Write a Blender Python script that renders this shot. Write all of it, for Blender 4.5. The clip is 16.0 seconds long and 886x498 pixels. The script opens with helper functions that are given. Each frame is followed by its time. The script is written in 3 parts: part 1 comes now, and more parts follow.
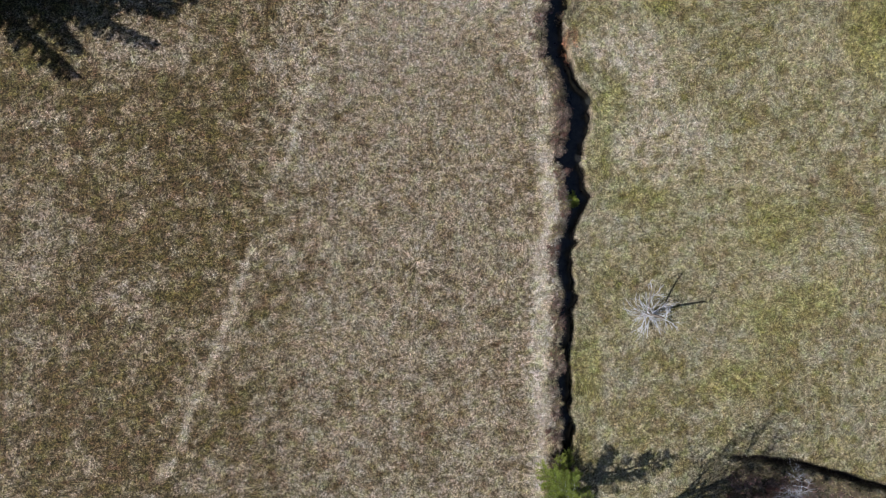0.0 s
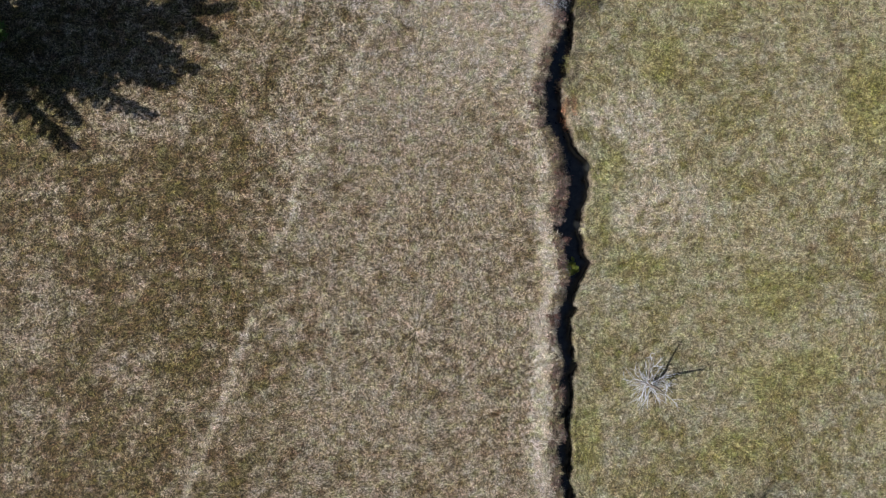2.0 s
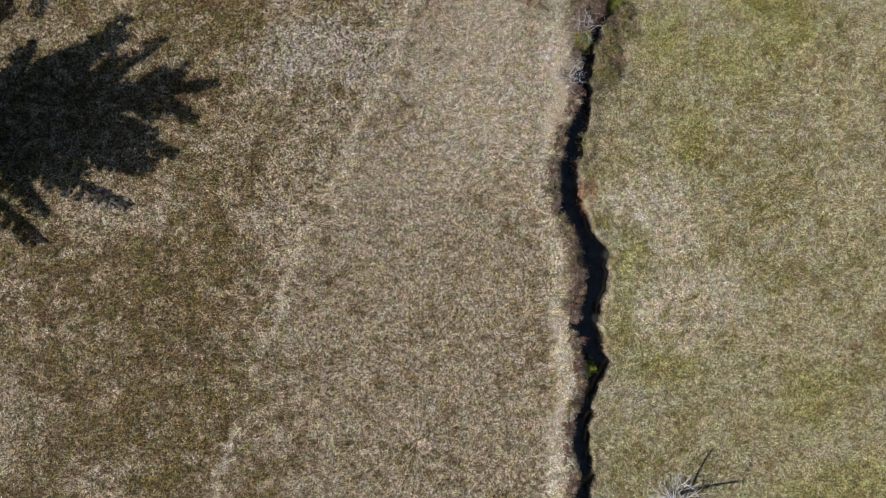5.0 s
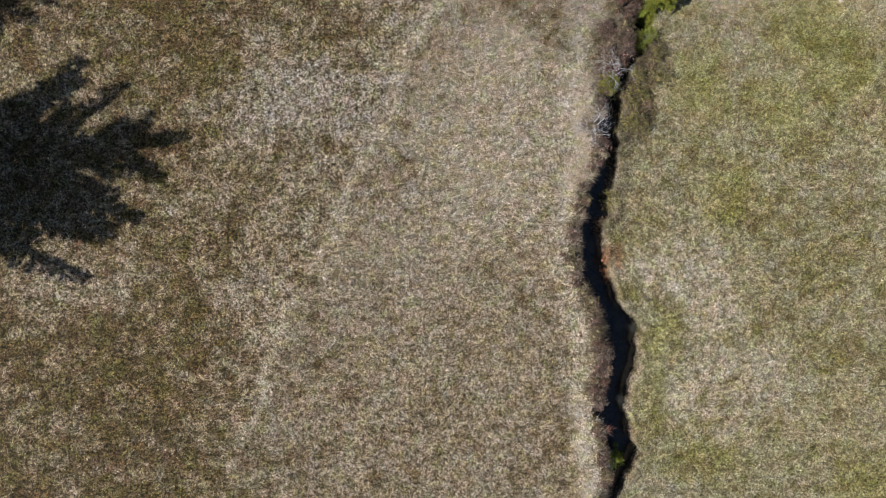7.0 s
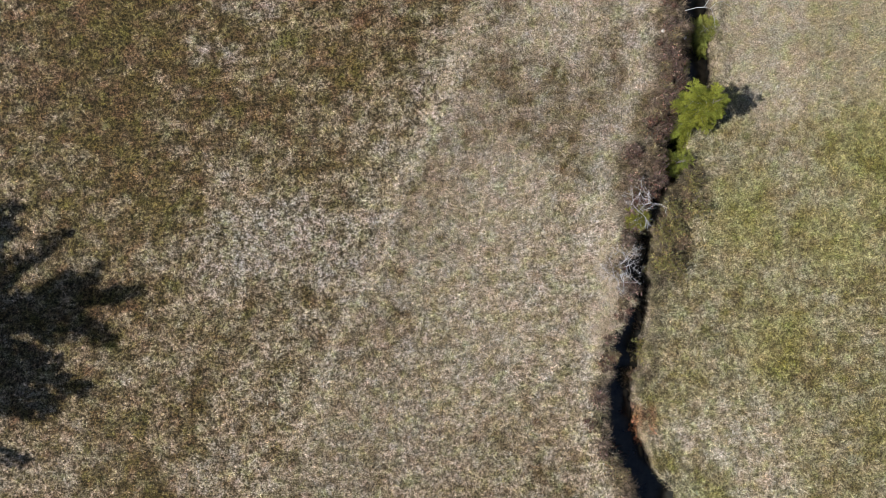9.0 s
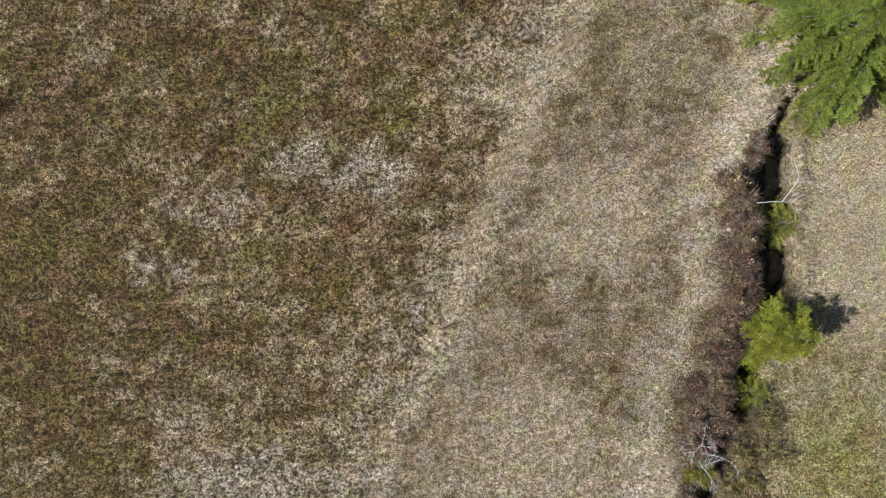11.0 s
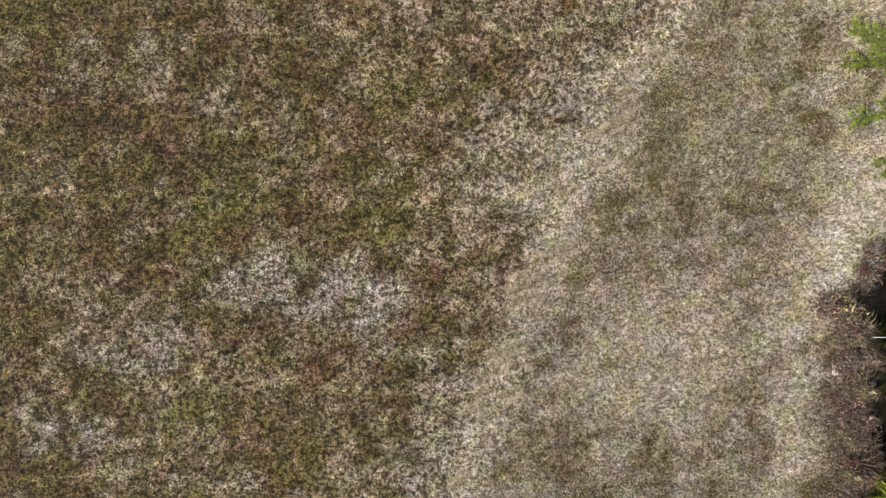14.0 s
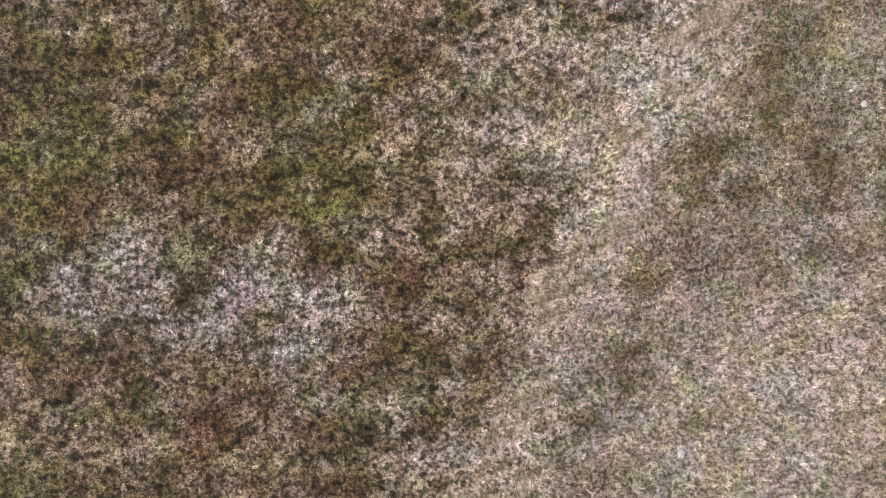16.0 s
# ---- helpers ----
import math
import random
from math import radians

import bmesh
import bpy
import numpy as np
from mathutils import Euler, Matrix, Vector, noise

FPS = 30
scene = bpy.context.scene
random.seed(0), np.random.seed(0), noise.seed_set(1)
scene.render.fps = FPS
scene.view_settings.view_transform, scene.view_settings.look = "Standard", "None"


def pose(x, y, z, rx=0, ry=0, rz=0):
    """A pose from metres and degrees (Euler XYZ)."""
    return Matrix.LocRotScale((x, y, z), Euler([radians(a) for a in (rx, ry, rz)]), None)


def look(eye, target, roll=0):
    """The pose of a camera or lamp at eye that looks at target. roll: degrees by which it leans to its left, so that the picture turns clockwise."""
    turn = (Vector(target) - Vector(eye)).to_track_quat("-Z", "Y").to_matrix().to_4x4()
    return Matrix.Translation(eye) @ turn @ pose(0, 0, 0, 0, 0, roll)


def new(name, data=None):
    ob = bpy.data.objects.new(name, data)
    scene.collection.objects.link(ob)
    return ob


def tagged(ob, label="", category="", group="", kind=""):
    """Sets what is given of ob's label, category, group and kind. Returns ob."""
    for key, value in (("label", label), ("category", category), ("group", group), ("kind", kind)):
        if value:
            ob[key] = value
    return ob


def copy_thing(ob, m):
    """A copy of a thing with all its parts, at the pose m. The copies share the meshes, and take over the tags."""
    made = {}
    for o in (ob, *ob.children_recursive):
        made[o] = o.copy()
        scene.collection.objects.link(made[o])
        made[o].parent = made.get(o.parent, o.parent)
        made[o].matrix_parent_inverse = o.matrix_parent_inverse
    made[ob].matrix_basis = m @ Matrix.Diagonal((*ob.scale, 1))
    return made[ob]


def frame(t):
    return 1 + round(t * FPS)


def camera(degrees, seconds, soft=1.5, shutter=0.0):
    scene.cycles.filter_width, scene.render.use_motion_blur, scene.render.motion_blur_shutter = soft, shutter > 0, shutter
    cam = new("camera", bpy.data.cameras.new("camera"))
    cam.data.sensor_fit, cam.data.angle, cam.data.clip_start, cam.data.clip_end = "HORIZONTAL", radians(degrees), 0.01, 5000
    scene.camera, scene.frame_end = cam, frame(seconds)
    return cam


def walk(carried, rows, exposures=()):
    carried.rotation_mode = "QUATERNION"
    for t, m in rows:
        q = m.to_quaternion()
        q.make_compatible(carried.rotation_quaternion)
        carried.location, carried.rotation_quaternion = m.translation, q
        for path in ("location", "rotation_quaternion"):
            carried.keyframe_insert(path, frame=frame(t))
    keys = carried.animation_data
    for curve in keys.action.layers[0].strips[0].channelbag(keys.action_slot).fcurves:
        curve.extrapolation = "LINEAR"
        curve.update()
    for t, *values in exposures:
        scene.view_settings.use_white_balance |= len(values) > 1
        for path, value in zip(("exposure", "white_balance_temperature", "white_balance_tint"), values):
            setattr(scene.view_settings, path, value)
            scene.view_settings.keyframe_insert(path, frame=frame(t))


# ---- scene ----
cam = camera(71.0, 16.0, soft=0.6)
# seconds, x, y, z, tilt about x, tilt about y, turn
FLIGHT = [
    (0.0, 0.000, 0.000, 27.500, 1.09, -2.42, 0.00),
    (0.5, -0.014, 0.737, 27.494, 1.14, -2.45, -0.01),
    (1.0, -0.044, 1.490, 27.507, 1.20, -2.51, -0.07),
    (1.5, -0.032, 2.241, 27.550, 1.26, -2.51, -0.09),
    (2.0, -0.003, 2.940, 27.561, 1.37, -2.47, -0.11),
    (2.5, 0.014, 3.537, 27.496, 1.63, -2.47, -0.10),
    (3.0, 0.035, 4.094, 27.287, 1.90, -2.44, -0.11),
    (3.5, 0.044, 4.757, 26.956, 1.96, -2.41, -0.12),
    (3.7, 0.098, 5.054, 26.749, 1.94, -2.33, -0.15),
    (6.0, 0.288, 8.840, 23.431, 0.33, -1.58, -0.21),
    (6.5, 0.244, 9.533, 22.614, 0.31, -1.66, -0.27),
    (7.0, 0.150, 10.274, 21.840, 0.19, -1.90, -0.30),
    (7.5, 0.051, 11.155, 21.086, 0.13, -2.21, -0.41),
    (8.0, 0.025, 12.329, 20.418, 0.33, -2.32, -0.59),
    (8.2, 0.044, 12.867, 20.123, 0.43, -2.31, -0.70),
    (10.3, 0.694, 19.310, 15.980, -0.06, -0.80, -2.02),
    (10.5, 0.707, 19.922, 15.671, -0.25, -0.72, -2.03),
    (11.0, 0.702, 21.644, 14.740, -0.17, -0.80, -2.11),
    (11.5, 0.775, 23.284, 13.903, -0.18, -0.77, -2.16),
    (12.0, 0.843, 24.272, 13.717, 0.20, -0.81, -2.19),
    (12.5, 0.846, 24.433, 13.673, 0.32, -0.85, -2.20),
    (13.0, 0.817, 24.368, 13.361, 0.43, -0.96, -2.18),
    (13.5, 0.782, 24.209, 12.321, 0.74, -0.96, -2.23),
    (14.0, 0.739, 24.078, 10.910, 0.96, -0.86, -2.23),
    (14.5, 0.637, 24.046, 9.547, 1.09, -1.01, -2.31),
    (15.0, 0.694, 24.006, 8.209, 1.40, -0.98, -2.21),
    (15.5, 0.807, 24.030, 7.304, 0.86, -1.26, -2.04),
    (16.0, 0.989, 23.958, 6.550, 0.83, -1.24, -2.09),
]
walk(cam, [(t, pose(x, y, z, rx, ry, rz)) for t, x, y, z, rx, ry, rz in FLIGHT], exposures=[(0, 0.65, 5750, 12), (3.5, 0.65, 5950, 12), (6, 0.66, 6100, 11.5), (8, 0.68, 6100, 11), (10.5, 0.7, 6300, 10), (14.5, 0.74, 6200, 11), (16, 0.78, 5950, 22)])

# ---- light ----
SUN_UP, SHADE_TO = radians(39), math.atan2(0.19, 1.0)
world = bpy.data.worlds.new("sky")
scene.world = world
world.use_nodes = True
wn = world.node_tree.nodes
sky = wn.new("ShaderNodeTexSky")
sky.sky_type, sky.sun_disc, sky.sun_elevation = "NISHITA", False, SUN_UP
# the sun stands opposite to the way the shadows fall
sky.sun_rotation = math.pi / 2 - (SHADE_TO + math.pi)
wn["Background"].inputs["Strength"].default_value = 0.05
world.node_tree.links.new(sky.outputs["Color"], wn["Background"].inputs["Color"])
sun = new("sun", bpy.data.lights.new("sun", "SUN"))
sun.data.energy, sun.data.angle, sun.data.color = 5.0, radians(0.53), (1.0, 0.95, 0.88)
to_sun = Vector((-math.cos(SHADE_TO) * math.cos(SUN_UP), -math.sin(SHADE_TO) * math.cos(SUN_UP), math.sin(SUN_UP)))
sun.matrix_world = look(to_sun * 60, (0, 0, 0))


# ---- materials ----
def material(name, rough=0.9):
    m = bpy.data.materials.new(name)
    m.use_nodes = True
    b = m.node_tree.nodes["Principled BSDF"]
    b.inputs["Roughness"].default_value = rough
    b.inputs["Specular IOR Level"].default_value = 0.2
    return m, m.node_tree.nodes, m.node_tree.links, b


def noise_node(nodes, links, scale, detail=4.0, rough=0.6):
    c = nodes.new("ShaderNodeTexCoord")
    n = nodes.new("ShaderNodeTexNoise")
    n.inputs["Scale"].default_value, n.inputs["Detail"].default_value, n.inputs["Roughness"].default_value = scale, detail, rough
    links.new(c.outputs["Object"], n.inputs["Vector"])
    return n.outputs["Fac"]


def ramp(nodes, links, fac, stops):
    r = nodes.new("ShaderNodeValToRGB")
    e = r.color_ramp.elements
    while len(e) < len(stops):
        e.new(0.5)
    for s, (at, col) in zip(e, stops):
        s.position, s.color = at, (*col, 1)
    links.new(fac, r.inputs["Fac"])
    return r.outputs["Color"]


def times(nodes, links, a, b):
    m = nodes.new("ShaderNodeMix")
    m.data_type, m.blend_type = "RGBA", "MULTIPLY"
    m.inputs["Factor"].default_value = 1.0
    links.new(a, m.inputs["A"])
    links.new(b, m.inputs["B"])
    return m.outputs["Result"]


def tinted(name, rough=0.9, grains=((12.0, 5.0, 0.4, 1.65),), bump=0.0, through_light=0.0):
    """A material whose colour is the mesh's own tint, broken up by grain: scale, octaves, darkest, lightest."""
    m, nodes, links, b = material(name, rough)
    a = nodes.new("ShaderNodeAttribute")
    a.attribute_name = "Tint"
    col = a.outputs["Color"]
    for scale, detail, low, high in grains:
        warm = (low * 1.03, low, low * 0.9), (high, high, high)
        col = times(nodes, links, col, ramp(nodes, links, noise_node(nodes, links, scale, detail, 0.7), [(0.41, warm[0]), (0.59, warm[1])]))
    links.new(col, b.inputs["Base Color"])
    if bump:
        k = nodes.new("ShaderNodeBump")
        k.inputs["Strength"].default_value, k.inputs["Distance"].default_value = 1.0, bump
        links.new(noise_node(nodes, links, 22, 6, 0.7), k.inputs["Height"])
        links.new(k.outputs["Normal"], b.inputs["Normal"])
    if through_light:
        t = nodes.new("ShaderNodeBsdfTranslucent")
        links.new(col, t.inputs["Color"])
        x = nodes.new("ShaderNodeMixShader")
        x.inputs["Fac"].default_value = through_light
        links.new(b.outputs["BSDF"], x.inputs[1])
        links.new(t.outputs["BSDF"], x.inputs[2])
        links.new(x.outputs["Shader"], nodes["Material Output"].inputs["Surface"])
    return m


def bark(name, dark, light, rough=0.85):
    m, nodes, links, b = material(name, rough)
    links.new(ramp(nodes, links, noise_node(nodes, links, 14, 6, 0.7), [(0.3, dark), (0.7, light)]), b.inputs["Base Color"])
    k = nodes.new("ShaderNodeBump")
    k.inputs["Strength"].default_value, k.inputs["Distance"].default_value = 0.7, 0.01
    links.new(noise_node(nodes, links, 60, 4, 0.6), k.inputs["Height"])
    links.new(k.outputs["Normal"], b.inputs["Normal"])
    return m


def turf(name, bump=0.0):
    """Plant cover: the mesh's own tint, broken by random dark flecks at all scales from a pace to a finger, with casts
    of moss, straw and lilac stalks.
    """
    m, nodes, links, b = material(name, 0.9)
    a = nodes.new("ShaderNodeAttribute")
    a.attribute_name = "Tint"

    def flecks(layers):
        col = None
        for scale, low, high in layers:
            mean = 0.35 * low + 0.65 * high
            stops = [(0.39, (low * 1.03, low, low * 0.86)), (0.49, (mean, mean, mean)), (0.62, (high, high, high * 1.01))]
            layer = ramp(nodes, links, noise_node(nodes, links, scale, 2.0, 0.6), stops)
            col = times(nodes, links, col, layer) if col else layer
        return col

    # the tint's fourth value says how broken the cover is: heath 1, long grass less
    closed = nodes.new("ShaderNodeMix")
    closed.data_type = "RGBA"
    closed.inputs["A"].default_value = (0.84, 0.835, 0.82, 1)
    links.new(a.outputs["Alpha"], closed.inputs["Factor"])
    links.new(flecks(((2.6, 0.68, 1.16), (6.0, 0.5, 1.19), (11.0, 0.34, 1.24))), closed.inputs["B"])
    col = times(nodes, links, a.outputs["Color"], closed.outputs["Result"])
    col = times(nodes, links, col, flecks(((24.0, 0.38, 1.2), (58.0, 0.42, 1.2))))
    cast = [(0.36, (0.95, 1.03, 0.78)), (0.47, (1.0, 1.0, 0.95)), (0.55, (1.0, 0.99, 1.03)), (0.66, (1.04, 0.965, 1.02))]
    col = times(nodes, links, col, ramp(nodes, links, noise_node(nodes, links, 2.3, 5.0, 0.7), cast))
    links.new(col, b.inputs["Base Color"])
    if bump:
        k = nodes.new("ShaderNodeBump")
        k.inputs["Strength"].default_value, k.inputs["Distance"].default_value = 1.0, bump
        links.new(noise_node(nodes, links, 22, 6, 0.7), k.inputs["Height"])
        links.new(k.outputs["Normal"], b.inputs["Normal"])
    return m


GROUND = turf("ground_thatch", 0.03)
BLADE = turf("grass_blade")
NEEDLE = tinted("needle_spray", 0.7, ((3.0, 3.0, 0.8, 1.15), (25.0, 3.0, 0.7, 1.3)), 0.0, 0.3)
LEAF = tinted("shrub_leaf", 0.8, ((5.0, 3.0, 0.8, 1.2), (30.0, 3.0, 0.6, 1.4)), 0.0, 0.15)
BARK = bark("bark", (0.07, 0.055, 0.045), (0.19, 0.16, 0.13))
LICHEN = bark("lichen_twig", (0.15, 0.155, 0.16), (0.36, 0.37, 0.37))
DEADWOOD = bark("bleached_wood", (0.3, 0.3, 0.31), (0.58, 0.57, 0.57))
STEM = bark("shrub_stem", (0.08, 0.06, 0.05), (0.24, 0.185, 0.16))
STONE = bark("pale_stone", (0.27, 0.25, 0.21), (0.5, 0.46, 0.41))

WATER, wnodes, wlinks, wb = material("ditch_water", 0.08)
wlinks.new(ramp(wnodes, wlinks, noise_node(wnodes, wlinks, 3), [(0.3, (0.012, 0.013, 0.014)), (0.7, (0.03, 0.03, 0.026))]), wb.inputs["Base Color"])
wb.inputs["Specular IOR Level"].default_value = 0.5


# ---- arithmetic of the terrain ----
def lattice(ix, iy, seed):
    h = (ix.astype(np.int64) * 374761393 + iy.astype(np.int64) * 668265263 + seed * 974634777) & 0xFFFFFFFF
    h = ((h ^ (h >> 13)) * 1274126177) & 0xFFFFFFFF
    return ((h ^ (h >> 16)) & 0xFFFF) / 65535.0


def value_noise(x, y, size, seed):
    x, y = np.asarray(x, float) / size, np.asarray(y, float) / size
    ix, iy = np.floor(x), np.floor(y)
    fx, fy = x - ix, y - iy
    fx, fy = fx * fx * (3 - 2 * fx), fy * fy * (3 - 2 * fy)
    a = lattice(ix, iy, seed) * (1 - fx) + lattice(ix + 1, iy, seed) * fx
    b = lattice(ix, iy + 1, seed) * (1 - fx) + lattice(ix + 1, iy + 1, seed) * fx
    return a * (1 - fy) + b * fy


def fbm(x, y, size, seed, octaves=3):
    total, weight = 0, 0
    for k in range(octaves):
        c, s = math.cos(0.7 * k + seed), math.sin(0.7 * k + seed)
        total = total + 0.55 ** k * value_noise(c * x - s * y, s * x + c * y, size / 2.0 ** k, seed + 11 * k)
        weight += 0.55 ** k
    return total / weight


def smooth(a, b, x):
    t = np.clip((x - a) / (b - a), 0, 1)
    return t * t * (3 - 2 * t)


# the ditch: y, its west lip, its east lip
DITCH = [
    (-60, 6.2, 6.9), (-6, 6.26, 6.9), (-3.5, 6.3, 6.95), (-1.5, 6.33, 7.15), (-0.5, 6.2, 6.83), (0.8, 6.22, 7.05), (2.1, 6.62, 7.4),
    (3.0, 6.7, 7.85), (3.4, 6.55, 7.5), (4.6, 6.25, 7.46), (5.1, 6.5, 7.46), (5.7, 6.7, 7.8), (6.5, 6.7, 7.93), (7.2, 6.7, 7.93),
    (7.9, 6.5, 7.6), (8.5, 6.2, 6.92), (9.3, 5.93, 6.7), (10.4, 5.72, 6.45), (11.6, 5.8, 6.6), (12.6, 6.1, 6.8), (13.6, 6.45, 7.05),
]
DITCH += [
    (14.7, 6.5, 7.1), (15.6, 6.7, 7.15), (16.4, 7.0, 7.45), (17.2, 7.3, 7.8), (18.1, 7.72, 8.32), (19.6, 8.2, 8.85), (20.4, 8.36, 9.3),
    (21.5, 8.45, 9.28), (22.6, 8.42, 9.4), (23.2, 8.5, 9.3), (24.0, 8.68, 9.16), (24.8, 9.1, 9.4), (26.0, 9.9, 10.2), (34, 13.0, 13.4), (60, 20, 20.4),
]
DY, DW, DE = (np.array(c) for c in zip(*DITCH))


def lips(y):
    y = np.asarray(y, float)
    crumble = 0.6 * (fbm(y, y * 0 + 3.3, 0.6, 5) - 0.5), 0.6 * (fbm(y, y * 0 + 8.1, 0.5, 6) - 0.5)
    return np.interp(y, DY, DW) + crumble[0], np.interp(y, DY, DE) + np.interp(y, [5, 5.5, 8, 9, 15, 16], [0.2, 0.16, 0.2, 0.32, 0.32, 0.18]) + crumble[1]


def side_ditch(x, y):
    """How deep the side ditch in the south-east lies, 0 to 1."""
    axis = np.interp(x, [11.5, 15.0, 17.4, 19.5, 21.2, 60], [-8.6, -8.9, -9.2, -9.75, -10.3, -20])
    d = np.abs(y - axis - 0.2 * (fbm(x, y, 0.8, 9) - 0.5))
    return (1 - smooth(0.06, 0.25, d)) * smooth(13.6, 15.2, x)


def height(x, y):
    x, y = np.asarray(x, float), np.asarray(y, float)
    w, e = lips(y)
    cut = smooth(w - 0.1, w + 0.14, x) * (1 - smooth(e - 0.1, e + 0.06, x))
    lip = np.exp(-((x - w + 0.45) / 0.4) ** 2) * 0.1
    soft = 0.10 * (fbm(x, y, 2.4, 21) - 0.5) + 0.05 * (fbm(x, y, 0.5, 22) - 0.5)
    return soft + lip - 1.1 * cut - 0.6 * side_ditch(x, y)


# ---- plant cover: centre x, y and half sizes of patches ----
TRACK = [(-11.4, -9.9), (-10.2, -8.0), (-9.5, -5.6), (-8.5, -3.4), (-8.0, -1.7), (-7.0, 1.0), (-6.4, 2.8), (-6.1, 4.0), (-5.8, 4.3), (-5.3, 5.6),
    (-5.5, 5.8), (-3.9, 9.3), (-3.0, 10.9), (-2.4, 12.6), (-1.4, 14.2), (-1.4, 14.4), (-1.0, 14.8), (-0.5, 17.0), (0.1, 17.9), (1.0, 19.9), (1.4,
    20.9), (2.3, 23.4), (3.3, 25.2), (3.8, 25.9), (4.4, 27.3), (5.2, 28.2)]
ASHEN = [(-3.9, 15.6, 2.5, 1.2), (-5.7, 14.6, 0.8, 0.7), (-2.0, 15.8, 1.0, 1.2), (-2.1, 23.6, 0.9, 0.5), (-0.7, 23.2, 0.8, 0.4), (-4.4, 22.7, 0.9, 0.4), (-5.8, 21.1, 0.8, 0.4), (-2.3, 23.7, 0.9, 0.4), (-1.0, 23.4, 1.1, 0.5)]
PALE = [(-4.8, 4.0, 0.7, 0.4), (-15.8, 1.0, 1.1, 1.8), (-17.0, -0.4, 1.5, 1.0), (-0.5, 10.1, 1.8, 1.5), (-5.7, 8.8, 1.3, 1.0), (-16.8, -3.4, 1.0, 0.6), (-12.2, -1.6, 0.8, 0.9), (-2.5, 8.6, 1.0, 1.0), (-9.2, -9.5, 1.5, 0.8), (-11.7, 9.3, 2.0, 1.0)]
STRAW = [(3.26, 23.9, 0.4, 0.4), (5.9, 3.1, 0.4, 2.3), (5.5, -2.7, 0.5, 3.0), (5.7, -7.0, 0.4, 1.0), (5.9, 14.8, 0.5, 1.9), (5.8, 15.0, 0.5, 1.5), (8.1,
    25.6, 0.4, 1.7), (7.5, 23.3, 0.4, 0.7), (4.4, 22.1, 1.7, 1.2), (3.0, 25.4, 0.9, 0.7), (10.4, 22.6, 0.7, 1.4), (10.9, 22.6, 1.3, 1.2), (10.4, 20.7,
    1.0, 0.7), (11.2, 20.0, 0.9, 1.1), (10.3, 8.7, 0.9, 1.8), (11.0, 5.4, 2.3, 1.5), (9.2, 9.5, 1.5, 1.0), (8.8, 27.9, 0.6, 0.7), (3.2, 16.2, 1.7,
    1.9), (2.7, 14.0, 2.5, 3.1)]
OLIVE = [(-16.6, 8.6, 1.5, 1.3), (-2.0, 20.7, 0.4, 0.4), (-0.7, 24.7, 0.7, 0.4), (0.4, 25.5, 0.7, 0.5), (-0.9, 26.3, 0.4, 0.4), (-6.5, 24.4, 0.7,
    0.4), (-1.9, 20.8, 0.5, 0.3), (6.6, 29.1, 0.6, 0.5), (-2.0, 20.7, 0.4, 0.4), (-1.7, 16.2, 0.6, 0.7), (-7.5, 16.7, 1.1, 0.7), (-6.6, 28.4, 1.1,
    0.7), (-3.1, 24.8, 0.7, 0.5), (0.1, 27.2, 0.7, 0.9), (-6.3, -2.0, 1.0, 1.3)]
LIME = [(8.2, 5.1, 0.4, 1.5), (7.6, -4.7, 0.6, 1.5), (16.2, 1.6, 1.5, 1.3), (15.9, -2.5, 1.3, 1.0), (14.3, -5.5, 1.5, 0.8), (17.7, -1.8, 1.3, 1.0),
    (8.7, 7.1, 0.6, 1.2), (12.8, 15.3, 1.2, 1.0), (10.2, 16.3, 1.0, 1.2), (12.8, 14.8, 0.7, 0.7), (11.3, 12.2, 0.9, 1.3), (14.2, 18.3, 1.5, 1.5),
    (15.1, 16.7, 1.4, 1.2), (20.8, 10.4, 1.0, 2.0), (10.0, 2.9, 1.3, 0.8)]
BROWN = [(-6.2, 29.2, 2.6, 1.6), (15.5, -10.2, 2.0, 0.9), (18.5, -10.9, 2.5, 0.9), (-1.6, 16.2, 0.6, 0.6), (-10.3, 5.5, 1.8, 2.0), (-7.9, 7.2, 1.3, 1.3), (-10.0, -0.4, 1.5, 2.3), (-0.9, -8.4, 2.8, 1.5), (-13.8, -6.5, 1.5,
    1.0), (-3.3, 26.3, 1.2, 0.5), (-4.6, 24.7, 1.5, 0.5), (0.7, 23.0, 0.7, 0.6), (-6.3, 27.9, 1.2, 0.5), (-0.0, 22.7, 0.7, 0.4), (6.0, 24.8, 0.7,
    0.7), (-8.9, 20.9, 1.7, 1.3), (-7.6, 17.9, 1.7, 1.0), (2.1, -4.5, 1.8, 1.5)]
RUST = [(7.0, 9.8, 0.2, 0.7)]
TX, TY = (np.array(c) for c in zip(*TRACK))


def cover(x, y, patches, sharp=1.0):
    """How far a point lies in any of the patches, with ragged edges, 0 to 1."""
    wx, wy = x + 1.1 * (fbm(x, y, 0.9, 31) - 0.5), y + 1.1 * (fbm(x, y, 0.9, 32) - 0.5)
    best = np.zeros_like(x)
    for cx, cy, rx, ry in patches:
        d = ((wx - cx) / (rx * 1.15)) ** 2 + ((wy - cy) / (ry * 1.15)) ** 2
        best = np.maximum(best, np.exp(-d * d * sharp))
    return best


def blend(c, k, to):
    return c + np.asarray(k)[:, None] * (np.array(to) - c)


def even(x, y, size, seed):
    """Noise whose values spread evenly from 0 to 1."""
    return np.clip((fbm(x, y, size, seed, 2) - 0.5) * 1.55 + 0.5, 0, 1)


